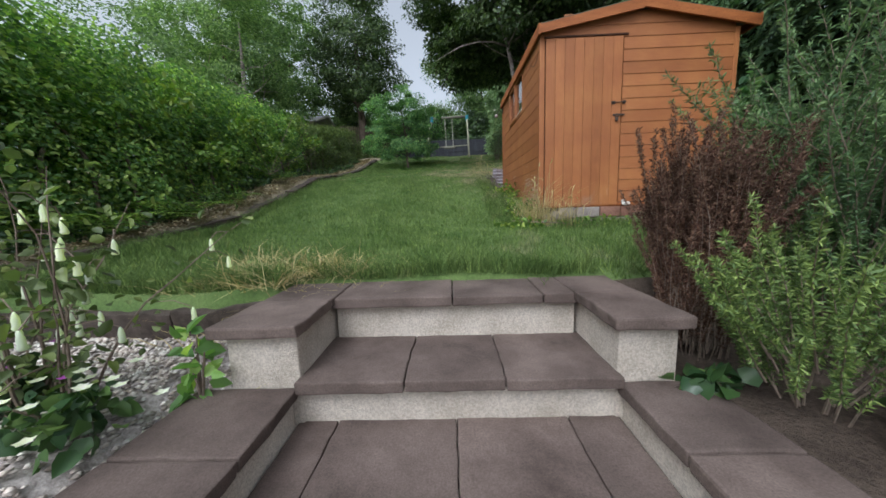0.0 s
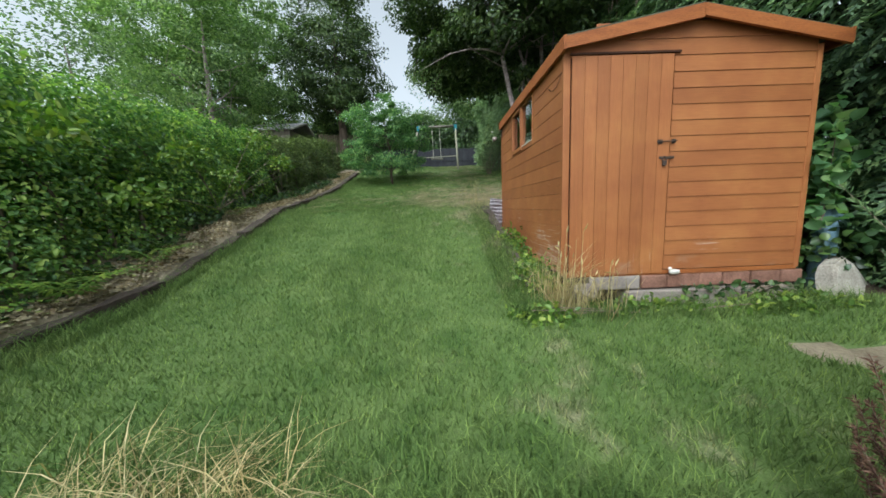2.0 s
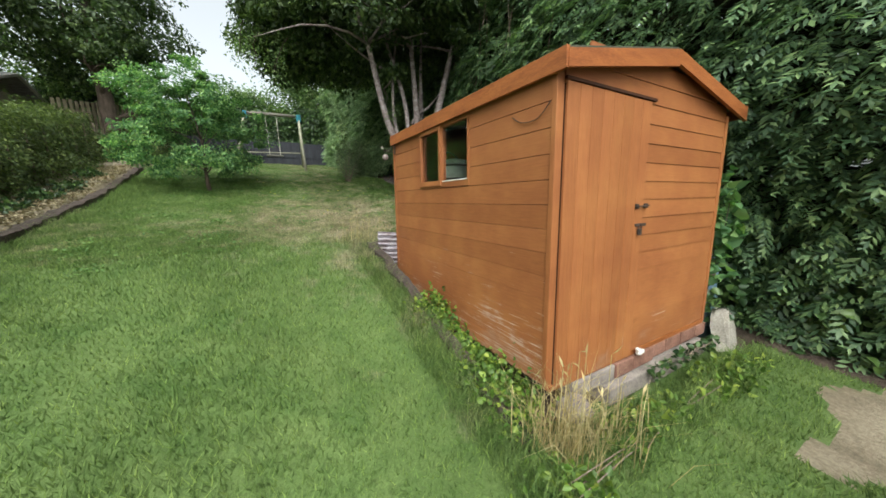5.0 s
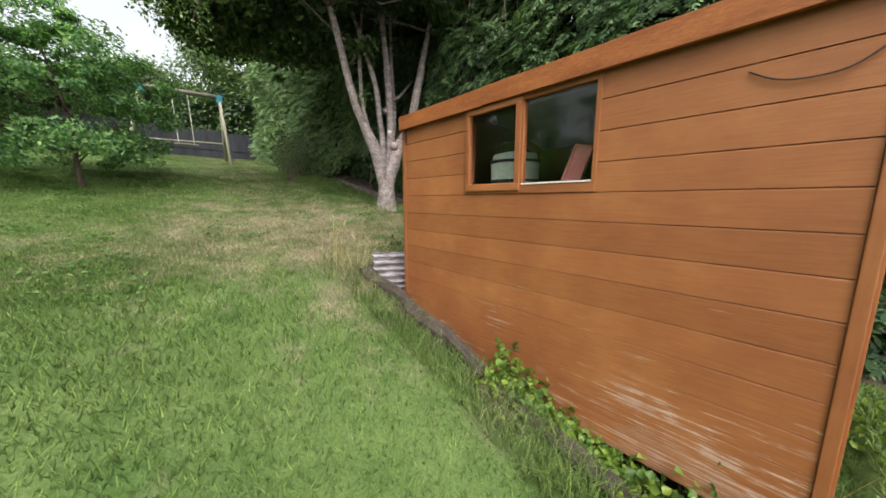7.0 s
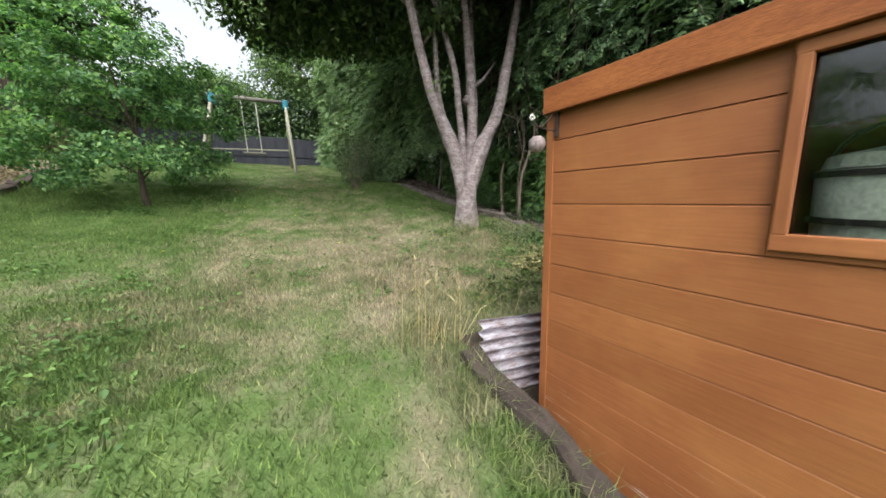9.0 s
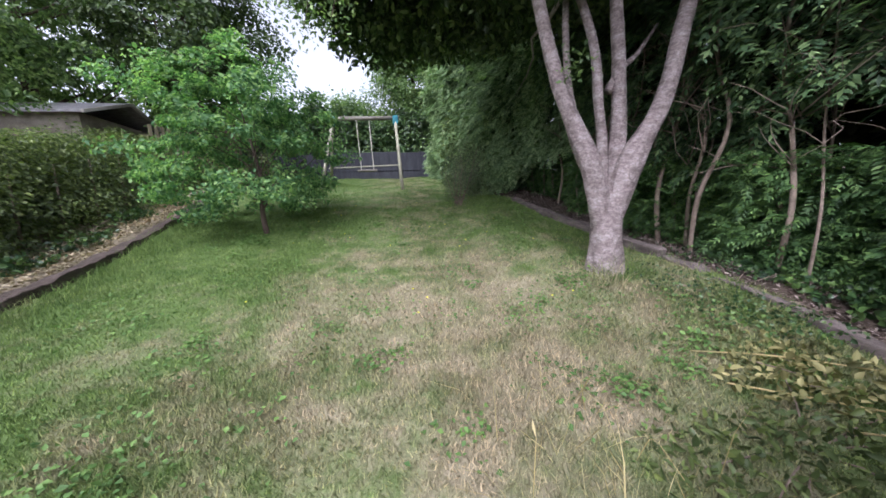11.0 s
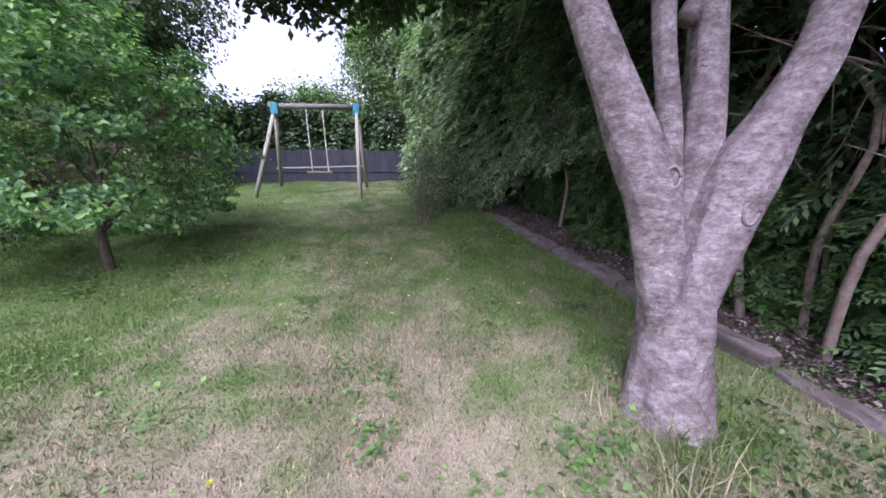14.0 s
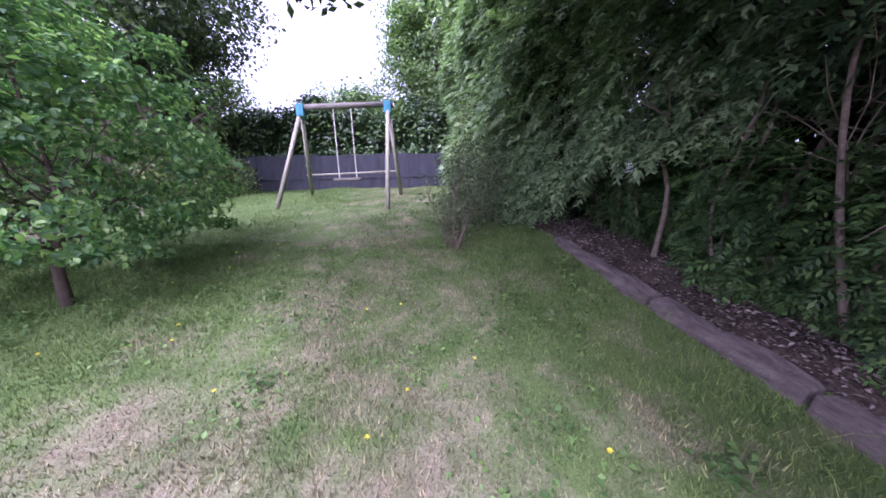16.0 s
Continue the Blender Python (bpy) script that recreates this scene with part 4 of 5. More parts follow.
STEMS = [([(0, 0, -0.15), (0, 0, 0.04), (0.0, 0, 0.25), (0.01, 0, 0.5), (0.01, 0.03, 0.68), (0.0, 0.06, 0.82)], [0.27, 0.205, 0.178, 0.172, 0.15, 0.05]),
         ([(-0.04, 0.0, 0.35), (-0.075, -0.01, 0.55), (-0.125, -0.02, 0.8), (-0.24, -0.03, 1.1), (-0.41, -0.02, 1.45), (-0.53, 0.0, 1.75), (-0.63, 0.05, 2.2), (-0.8, 0.2, 3.2), (-1.1, 0.4, 4.4)], [0.06, 0.115, 0.12, 0.11, 0.085, 0.072, 0.066, 0.055, 0.025]),
         ([(0.05, 0.0, 0.35), (0.08, -0.01, 0.55), (0.14, -0.03, 0.8), (0.21, -0.05, 1.05), (0.34, -0.08, 1.3), (0.5, -0.1, 1.6), (0.68, -0.08, 2.2), (1.1, 0.1, 3.4), (1.5, 0.3, 4.5)], [0.06, 0.12, 0.135, 0.14, 0.105, 0.09, 0.085, 0.055, 0.02]),
         ([(0.1, 0.05, 0.75), (0.17, 0.08, 1.2), (0.21, 0.12, 1.6), (0.2, 0.15, 2.2), (0.2, 0.3, 3.4), (0.3, 0.6, 4.8)], [0.1, 0.09, 0.08, 0.07, 0.05, 0.02]),
         ([(0.0, 0.07, 0.75), (0.02, 0.1, 1.2), (0.0, 0.14, 1.6), (-0.06, 0.2, 2.3), (-0.3, 0.5, 3.5), (-0.3, 0.9, 4.6)], [0.08, 0.06, 0.055, 0.05, 0.035, 0.015]),
         ([(-0.06, 0.12, 0.85), (-0.18, 0.16, 1.3), (-0.28, 0.24, 1.9), (-0.2, 0.4, 2.8), (0.1, 0.7, 4.2)], [0.07, 0.045, 0.04, 0.035, 0.015]),
         ([(0.16, 0.12, 0.8), (0.3, 0.24, 1.3), (0.42, 0.34, 1.8), (0.5, 0.5, 2.6), (0.7, 0.8, 4.0)], [0.09, 0.075, 0.065, 0.05, 0.02]),
         ([(0.1, 0.14, 1.75), (0.3, 0.2, 2.0), (0.6, 0.35, 2.2), (1.0, 0.5, 2.6)], [0.05, 0.04, 0.03, 0.015])]
bm = bmesh.new()
for pts, rad in STEMS:
    P, R = smooth_path([at(*p) for p in pts], [r * 0.84 for r in rad], 6)
    tube(bm, P, R, 28, 0.2)
for i in range(26):
    s = STEMS[1 + i % 5]
    lp = limb_pts(at(*s[0][-1 - i % 2]), (math.cos(i * 2.4), math.sin(i * 2.4), 0.35), 1.5 + rng.uniform(0, .8), 5, 0.25)
    tube(bm, lp, [0.03 * (1 - k / 5.6) for k in range(6)], 5)
wpart("trunk", bm, BARK, main, "pale bark with fine horizontal bands", True)
for (dx, dy, dz), r, yaw in (((0.15, -0.15, 0.92), 0.045, -2), ((-0.19, -0.118, 1.06), 0.04, -8)):
    bm = bmesh.new()
    ring = [(0.75 * r * math.cos(k * math.pi / 8), 0, r * math.sin(k * math.pi / 8)) for k in range(17)]
    tube(bm, ring, [r * 0.16] * 17, 6)
    tube(bm, [(0, 0.07, 0), (0, 0.02, 0), (0, 0.004, 0)], [r * 1.35, r * 1.1, r * 0.7], 14)
    bmesh.ops.transform(bm, matrix=pose(*at(dx, dy, dz), 0, 0, yaw), verts=bm.verts)
    wpart("pruning_scar", bm, CUTWOOD, main, "oval healed pruning cut", True)
C1, N1 = crown_points((TX - 0.2, TY + 0.8, tz + 4.9), (3.0, 2.8, 2.1), 62000, 0.5, 230, -0.75)
C2, N2 = crown_points((TX - 0.3, TY + 0.7, tz + 3.7), (2.6, 2.2, 0.9), 24000, 0.4, 110)
C3, N3 = crown_points((-0.2, 7.3, 4.65), (1.5, 1.3, 0.7), 12000, 0.35, 60)
C1, N1 = np.concatenate([C1, C2, C3]), np.concatenate([N1, N2, N3])
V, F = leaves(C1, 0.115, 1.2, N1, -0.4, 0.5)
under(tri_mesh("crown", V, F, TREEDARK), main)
# sprouts on the stems and a drooping spray of twigs
tw, lv = bmesh.new(), []
for x, y, z in ((-4.6, 6.3, 4.7), (-3.7, 6.0, 4.5), (-5.3, 6.7, 4.8)):
    p = limb_pts((TX + x * 0.55, y, z), (x * .08, 0, -0.6), 1.1, 6, 0.2)
    tube(tw, p, [0.012 * (1 - k / 7.5) for k in range(7)], 5)
    for q in p[1:]:
        lv.append(np.array(q) + rng.normal(size=(45, 3)) * 0.1)
for dx, dy, dz in ((-0.5, -0.1, 1.82), (-0.4, -0.08, 1.95)):
    lv.append(np.array(at(dx, dy, dz)) + rng.normal(size=(30, 3)) * 0.06)
wpart("twigs", tw, BARK_DARK, main)
V, F = leaves(np.concatenate(lv), 0.055, 1.2, None, -0.4, 0.5)
under(tri_mesh("sprout_foliage", V, F, TREELEAF), main)

# small spreading tree on the lawn
tree("small_tree", "small bushy broad-leaved tree with low crown on the lawn", (-2.55, 7.8), 3.0, 0.036, (-2.75, 7.85, 2.85), (1.35, 1.4, 1.35), 23000, 0.058, HAZEL, BARK_DARK, 0.22, 190, 22, -0.9, True)
# trees beyond the hedges
FAR = [((-5.3, 12.4), 9, 0.2, (-5.45, 12.4, 7.6), (2.0, 2.1, 3.4), 34000, 0.12, TREEDARK),
       ((-10.5, 14.5), 8, 0.2, (-10.5, 14.5, 7.6), (3.0, 3.0, 4.6), 22000, 0.17, TREELEAF),
       ((-9.3, 9.5), 8, 0.14, (-9.3, 9.5, 5.6), (2.6, 2.8, 4.0), 34000, 0.1, TREELEAF),
       ((-9.3, 4.9), 5, 0.07, (-9.3, 4.9, 3.5), (2.0, 2.4, 2.2), 15000, 0.09, TREELEAF),
       ((-10.5, -0.5), 5, 0.09, (-10.5, -0.5, 2.4), (2.6, 2.8, 2.0), 12000, 0.1, TREELEAF),
       ((-12.5, 13.0), 10, 0.2, (-12.5, 13.0, 8.0), (3.2, 3.6, 4.8), 26000, 0.16, TREELEAF),
       ((-6.0, 14.6), 6, 0.12, (-6.0, 14.6, 5.0), (1.7, 1.4, 2.1), 14000, 0.12, TREELEAF),
       ((0.9, 16.2), 9, 0.16, (1.1, 16.2, 6.8), (1.7, 1.4, 4.2), 40000, 0.12, TREELEAF),
       ((2.9, 14.2), 9, 0.2, (2.9, 14.2, 6.6), (1.9, 2.0, 4.4), 20000, 0.13, TREELEAF),
       ((6.0, 17.5), 11, 0.25, (6.0, 17.5, 8.5), (3.4, 3.0, 5.5), 22000, 0.18, TREEDARK),
       ((7.0, 8.0), 11, 0.25, (7.0, 8.0, 7.6), (3.0, 4.0, 4.8), 22000, 0.18, TREEDARK),
       ((7.5, 1.5), 9, 0.22, (7.5, 1.5, 6.0), (2.8, 3.5, 4.2), 18000, 0.17, TREEDARK),
       ((-1.9, 16.8), 4, 0.09, (-1.9, 16.8, 5.2), (1.9, 1.0, 1.3), 12000, 0.12, TREELEAF)]
FAR_LABEL = ["tall dark ivy-clad tree beyond the hedge", "broad leafy tree beyond the hedge", "leafy pale-stemmed tree behind the hedge", "leafy pale-stemmed tree behind the hedge", "leafy tree behind the hedge", "tall dark tree far behind the hedge",
             "round leafy shrub beside the slat fence", "slender grey-green tree behind the rear hedge", "leafy tree at the rear garden corner", "tall dark tree beyond the conifers", "tall dark tree beyond the conifers", "dark tree beyond the conifers", "rounded bush above the rear hedge"]
for (b, h, r, cc, cr, n, lf_, mt), lab in zip(FAR, FAR_LABEL):
    tree("tree", lab, b, h, r, cc, cr, n, lf_, mt, BARK if "pale" in lab else BARK_DARK, 0.6, 150, 10, -0.95)


def hedge(name, label, face, n, leaf, mat, trunks=(), thick=0.5, six=False, dull=None):
    """face(u, v) -> points on the clipped face and outward way; leaves in a thick ragged layer."""
    P, N = face(n)
    P = P + N * (0.2 * vnoise(P, 2.3) + 0.14 * vnoise(P, 6.0))[:, None] - N * (rng.uniform(0, 1, (n, 1)) ** 1.7) * thick + rng.normal(size=(n, 3)) * 0.03
    h = thing(name, label, "hedge", (float(P[:, 0].mean()), float(P[:, 1].mean()), float(P[:, 2].min())))
    V, F = leaves(P, leaf, 1.0, N, -0.3, 0.6, six)
    under(tri_mesh("foliage", V, F, mat), h)
    C = P[::2] - N[::2] * (thick + rng.uniform(0, 0.35, (len(P[::2]), 1)))
    V, F = leaves(C, leaf * 2.2, 1.0, N[::2], -0.3, 0.7)
    under(tri_mesh("inner_foliage", V, F, mat), h)
    for pts, rr in trunks:
        wpart("stem", tubed(*smooth_path(pts, rr, 3), 7), TWIG, h, "", True)
    return h


def left_face(y0, y1, n, top):
    def f(m):
        y = rng.uniform(y0, y1, m)
        x0 = np.interp(y, [-7, 0, 2, 5, 9, 11], [-4.85, -4.9, -4.78, -5.0, -4.92, -5.05])
        g = np.interp(y, PY, PZ)
        t = np.interp(y, [-7, 0, 2, 4, 6.5, 9.3, 11], top)
        s = rng.uniform(0, 1, m)
        face_ = s < 0.72
        P = np.empty((m, 3)); N = np.zeros((m, 3))
        v = s / 0.72
        P[:, 0] = np.where(face_, x0 - 0.28 * v ** 2, x0 - 0.28 - (s - 0.72) / 0.28 * 1.2)
        P[:, 1] = y
        P[:, 2] = np.where(face_, g + 0.05 + (t - g) * v, t)
        N[:, 0] = np.where(face_, 1, 0.1); N[:, 2] = np.where(face_, 0.15, 1)
        return P, unit(N)
    return f


LT = [2.3, 2.2, 2.2, 2.35, 2.7, 3.3, 3.5]
stems = [([(-5.15 + rng.normal() * .08, y, gz(-5.1, y)), (-5.3, y + .1, gz(-4.9, y) + .8), (-5.4 + rng.normal() * .1, y + rng.normal() * .3, gz(-4.9, y) + 1.3)], [0.03, 0.022, 0.01]) for y in np.arange(-2, 6, 0.45)]
hedge("clipped_hedge", "tall clipped mixed green hedge along the bed", left_face(-7, 5.2, 0, LT), 74000, 0.06, HEDGE, stems, 0.7, True)
stems = [([(-5.25, y, gz(-5.2, y)), (-5.3, y + .1, gz(-5.2, y) + 1.0)], [0.025, 0.01]) for y in np.arange(5.5, 11, 0.6)]
hedge("dull_hedge", "dull olive privet hedge further uphill", left_face(5.1, 11.2, 0, LT), 26000, 0.06, HEDGE_DULL, stems, 0.5)


def rear_face(m):
    x = rng.uniform(-8, 4.5, m)
    t = 5.0 + 0.2 * np.sin(x * 1.7) + 0.12 * np.sin(x * 4.1)
    s = rng.uniform(0, 1, m)
    f = s < 0.75
    P = np.stack([x, np.where(f, 14.15 + 0.2 * s, 14.3 + (s - .75) * 4), np.where(f, 2.75 + (t - 2.75) * s / .75, t)], 1)
    N = np.zeros((m, 3)); N[:, 1] = np.where(f, -1, -.1); N[:, 2] = np.where(f, .15, 1)
    return P, unit(N)


hedge("rear_hedge", "ivy-covered hedge rising behind the dark fence", rear_face, 42000, 0.11, IVY, (), 0.5)


def spray_arrays(C, D, N, L, k=5):
    """Feathery flat sprays: a midrib with paired drooping slips."""
    D = unit(D); S = unit(np.cross(N, D)); U = np.cross(D, S)
    out = []
    L = L[:, None]
    for i in range(k):
        f = (i + 0.4) / k
        for sgn in (-1, 1):
            base = C + D * L * f - U * L * 0.25 * f * f
            d = unit(D * 0.75 + S * sgn * 0.75 - U * 0.25)
            l = (L * 0.42 * (1 - 0.55 * f))[:, 0]
            out.append(leaf_arrays(base, d, U, l, l * 0.34, 0.1))
    out.append(leaf_arrays(C + D * L * 0.6 - U * L * 0.1, D - U * 0.3, U, (L * 0.4)[:, 0], (L * 0.12)[:, 0], 0.1))
    return join(out)


def conifer_hedge():
    """Tall overgrown conifer hedge: bare stems low down, hanging sprays above."""
    h = thing("conifer_hedge", "tall overgrown conifer hedge with bare lower stems and hanging sprays", "hedge", (3.4, 5, 0.8))
    n = 30000
    y = rng.uniform(-3.5, 13.2, n)
    g = np.interp(y, PY, PZ)
    v = rng.uniform(0, 1, n)
    lowgap = 1.3 + 0.3 * np.sin(y * 1.9) + 0.2 * np.sin(y * 4.7)
    lowgap = np.where(y < 2.6, 0.1, lowgap)
    lowgap = np.where(y > 9, 0.1, lowgap)
    z = g + lowgap + (6.2 - lowgap) * v ** 1.15
    face = 2.75 + 0.1 * np.sin(y * 2.2) - 0.35 * np.exp(-((z - g - 2.6) / 0.9) ** 2) + 0.25 * np.clip((z - g - 3.5) / 3, 0, 1)
    face = np.where(y > 8.5, np.interp(y, [8.5, 10, 13.2], [2.5, 1.75, 1.4]), face)
    P = np.stack([face, y, z], 1)
    P[:, 0] += 0.2 * vnoise(P, 1.8) + rng.uniform(0, 1, n) ** 1.6 * 1.0
    D = unit(np.stack([-rng.uniform(0.3, 1, n), rng.normal(size=n) * 0.5, -rng.uniform(0.0, 0.8, n)], 1))
    N = unit(np.stack([-0.4 + rng.normal(size=n) * .3, rng.normal(size=n) * .4, np.ones(n)], 1))
    V, F = spray_arrays(P, D, N, rng.uniform(0.16, 0.34, n))
    under(tri_mesh("sprays", V, F, CONIFER), h)
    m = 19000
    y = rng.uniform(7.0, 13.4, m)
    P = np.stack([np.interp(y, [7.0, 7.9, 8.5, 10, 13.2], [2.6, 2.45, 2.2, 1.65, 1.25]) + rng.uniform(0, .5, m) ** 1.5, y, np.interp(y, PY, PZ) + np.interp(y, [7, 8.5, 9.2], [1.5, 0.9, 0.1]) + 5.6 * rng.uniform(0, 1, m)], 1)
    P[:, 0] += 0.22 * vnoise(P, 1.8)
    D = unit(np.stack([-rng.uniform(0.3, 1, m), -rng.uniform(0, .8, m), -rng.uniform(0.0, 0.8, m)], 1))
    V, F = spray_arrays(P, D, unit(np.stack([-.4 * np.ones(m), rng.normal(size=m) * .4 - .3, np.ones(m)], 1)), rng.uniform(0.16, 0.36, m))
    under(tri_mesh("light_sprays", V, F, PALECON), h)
    # low green regrowth in front
    n = 13000
    yc = rng.choice([3.4, 4.1, 4.8, 5.6, 6.4, 7.2, 8.0, 8.8, 9.6], n, p=[.16, .15, .14, .12, .1, .1, .09, .07, .07])
    y = yc + rng.normal(size=n) * 0.3
    P = np.stack([2.6 + rng.uniform(0, 0.7, n) + 0.12 * np.sin(y * 5), y, np.interp(y, PY, PZ) + 0.15 + 1.15 * rng.uniform(0, 1, n) ** 1.4], 1)
    D = unit(np.stack([-rng.uniform(0.4, 1, n), rng.normal(size=n) * 0.6, rng.normal(size=n) * .4 - .15], 1))
    N = unit(np.stack([-0.5 * np.ones(n), rng.normal(size=n) * .4, np.ones(n)], 1))
    V, F = spray_arrays(P, D, N, rng.uniform(0.1, 0.22, n))
    under(tri_mesh("regrowth", V, F, BRIGHTCON), h)
    # dense interior of dead sprays, coloured near black for the hedge's inner shade
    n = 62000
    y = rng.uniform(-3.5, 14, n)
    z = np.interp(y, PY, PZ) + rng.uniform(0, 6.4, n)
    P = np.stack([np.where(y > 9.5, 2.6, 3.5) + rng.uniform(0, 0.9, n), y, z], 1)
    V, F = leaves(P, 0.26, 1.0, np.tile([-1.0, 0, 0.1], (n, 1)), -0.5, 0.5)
    under(tri_mesh("inner_foliage", V, F, SHADECON), h)
    # stems
    for i, y in enumerate(np.arange(2.8, 9.2, 0.2)):
        y = y + rng.normal() * 0.12
        x = (2.6 if i % 2 else 2.8) + rng.uniform(-0.08, 0.25)
        z = gz(x, y)
        r = rng.uniform(0.011, 0.026)
        pts = [(x, y, z - .1), (x + rng.normal() * .05, y + rng.normal() * .05, z + .6), (x + rng.normal() * .12, y + rng.normal() * .12, z + 1.3), (x + .1, y + rng.normal() * .2, z + 2.2), (x + .2, y + rng.normal() * .2, z + 4.5)]
        bm = tubed(*smooth_path(pts, [r * 1.2, r, r * .85, r * .7, r * .3], 4), 8, 0.2)
        for k in range(10):
            q = Vector(pts[1]).lerp(Vector(pts[3]), rng.uniform(0.1, 1))
            lp = limb_pts(q, (-0.5 + rng.normal() * .3, rng.normal() * .8, 0.9), rng.uniform(0.4, 0.9), 4, 0.25)
            tube(bm, lp, [r * .35 * (1 - j / 5) for j in range(5)], 5)
        wpart("stem", bm, TWIG, h, "", True)


# dead sprays darkened further: the hedge's deep shade is put into this colour
SHADECON = leaf_mat("dead_shaded_inner_spray", (0.018, 0.016, 0.01), (0.035, 0.034, 0.02), (0.06, 0.06, 0.035), 0.9, 0.9, 0.05, 0.1)
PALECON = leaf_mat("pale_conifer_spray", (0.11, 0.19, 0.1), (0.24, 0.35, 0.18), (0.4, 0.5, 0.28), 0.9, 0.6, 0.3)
BRIGHTCON = leaf_mat("conifer_regrowth", (0.03, 0.07, 0.024), (0.066, 0.135, 0.042), (0.135, 0.23, 0.065), 1.5, 0.6, 0.2)
conifer_hedge()

# ---- shrubs ----
def needle_shrub(name, label, cx, cy, z0, nst, height, spread, mat, needle, per, stem_r=0.006, lean=(0, 0), flare=0.75, bend=0.13):
    """Upright sprigs set with many narrow needles."""
    t = thing(name, label, "shrub", (cx, cy, z0))
    bm, out = bmesh.new(), []
    for i in range(nst):
        a = rng.uniform(0, 2 * math.pi)
        rr = spread * math.sqrt(rng.uniform(0, 1))
        base = Vector((cx + math.cos(a) * rr * .45, cy + math.sin(a) * rr * .45, z0 + rng.uniform(0, height * .35)))
        d = Vector((math.cos(a) * rr / spread * flare + lean[0], math.sin(a) * rr / spread * flare + lean[1], 1.0))
        p = limb_pts(base, d, height * rng.uniform(.5, .95), 6, bend)
        tube(bm, p, [stem_r * (1 - k / 7) for k in range(7)], 4)
        pa = np.array([tuple(q) for q in p])
        f = rng.uniform(0.15, 1, per) * 6
        j = np.minimum(f.astype(int), 5)
        C = pa[j] + (pa[j + 1] - pa[j]) * (f - j)[:, None]
        ax = unit(pa[j + 1] - pa[j])
        D = unit(rand_dir(per) + ax * 0.7)
        L = needle * rng.uniform(.6, 1.2, per)
        out.append(leaf_arrays(C, D, rand_dir(per), L, L * .2, .15))
    tagged(wpart("stem_mass", bm, TWIG, t), kind="stuff")
    V, F = join(out)
    under(tri_mesh("needles", V, F, mat), t)
    return t


needle_shrub("heather_bush", "brown dead heather bush beside the steps", 0.08, -2.28, -0.76, 330, 0.95, 0.29, HEATHER, 0.02, 640, 0.003, (0, 0), 0.1, 0.09)
needle_shrub("rosemary_bush", "bright green rosemary bush in the shrub bed", 0.14, -2.72, -0.76, 48, 0.74, 0.36, ROSEMARY, 0.026, 480, 0.004, (-0.08, -.06), 0.6, 0.08)
needle_shrub("tall_rosemary_bush", "tall dark green rosemary bush in the shrub bed", 0.74, -2.35, -0.76, 240, 1.4, 0.5, ROSEMARY_D, 0.032, 380, 0.005, (0, 0), 0.3)


def leafy_clump(name, label, P, leaf, mat, category="plant", ratio=0.75, six=True):
    t = thing(name, label, category, tuple(float(q) for q in (P[:, 0].mean(), P[:, 1].mean(), P[:, 2].min())))
    V, F = leaves(P, leaf, 1.0, None, 0.1, ratio, six)
    under(tri_mesh("foliage", V, F, mat), t)
    bm = bmesh.new()
    for i in range(8):
        q = P[rng.integers(len(P))]
        tube(bm, [tuple(t.location), tuple((np.array(t.location) + q) / 2 + [0, 0, .03]), tuple(q)], [0.005, 0.004, 0.003], 5)
    tagged(wpart("stem_mass", bm, TWIG, t), kind="stuff")
    return t


def blob(cx, cy, cz, rx, ry, rz, n):
    d = rand_dir(n) * (rng.uniform(0, 1, (n, 1)) ** 0.4)
    P = np.array([cx, cy, cz]) + d * np.array([rx, ry, rz])
    g = lawn_z(P[:, 0], P[:, 1])
    P[:, 2] = np.maximum(P[:, 2], g + 0.02)
    return P


yy = rng.uniform(-0.1, 1.3, 2000)
P = np.stack([-0.2 + rng.normal(size=2000) * 0.1, yy, 0 * yy], 1)
P[:, 2] = np.interp(yy, PY, PZ) + np.abs(rng.normal(size=2000)) * 0.1 * (0.6 + 0.5 * np.sin(yy * 5 + 1)) - 0.02
leafy_clump("bramble", "low bright green bramble along the shed foot", P, 0.043, BRAMBLE, ratio=0.8)
leafy_clump("ivy_climber", "broad-leaved climber up the shed corner", blob(2.33, 0.0, 0.85, 0.16, 0.14, 0.6, 190), 0.1, HAZEL, ratio=0.95)
leafy_clump("ivy_patch", "dark ivy spreading at the shed corner", np.concatenate([blob(2.65, 0.4, 0.1, 0.5, 0.6, 0.45, 1200), blob(3.1, -0.6, 0.0, 0.5, 1.0, 0.6, 1500)]), 0.08, IVY, ratio=0.9)
leafy_clump("ground_ivy", "dark ivy carpeting the conifer bed", np.concatenate([blob(2.8, 4.0, gz(2.9, 4), 0.5, 1.3, 0.16, 1500), blob(3.3, 6.4, gz(3.3, 6.4), .3, 1.2, .25, 900)]), 0.06, IVY, ratio=0.9)
leafy_clump("creeping_weed", "dark creeping weeds in thin grass beside the conifer bed", np.concatenate([blob(1.75, 4.3, gz(1.75, 4.3), .45, .8, .04, 900), blob(2.5, 4.6, gz(2.5, 4.6), .35, 1.0, .06, 700)]), 0.028, IVY, ratio=0.8)
leafy_clump("plinth_weed", "trailing green weed across the plinth", np.stack([rng.uniform(1.0, 2.15, 120), -0.1 - rng.uniform(0, .06, 120), -0.12 - rng.uniform(0, .12, 120)], 1), 0.05, IVY, ratio=0.9)
leafy_clump("pier_plant", "broad-leaved green plant against the white pier", blob(-2.08, -2.62, -0.58, 0.07, 0.06, 0.18, 34), 0.085, HEDGE, ratio=0.55)
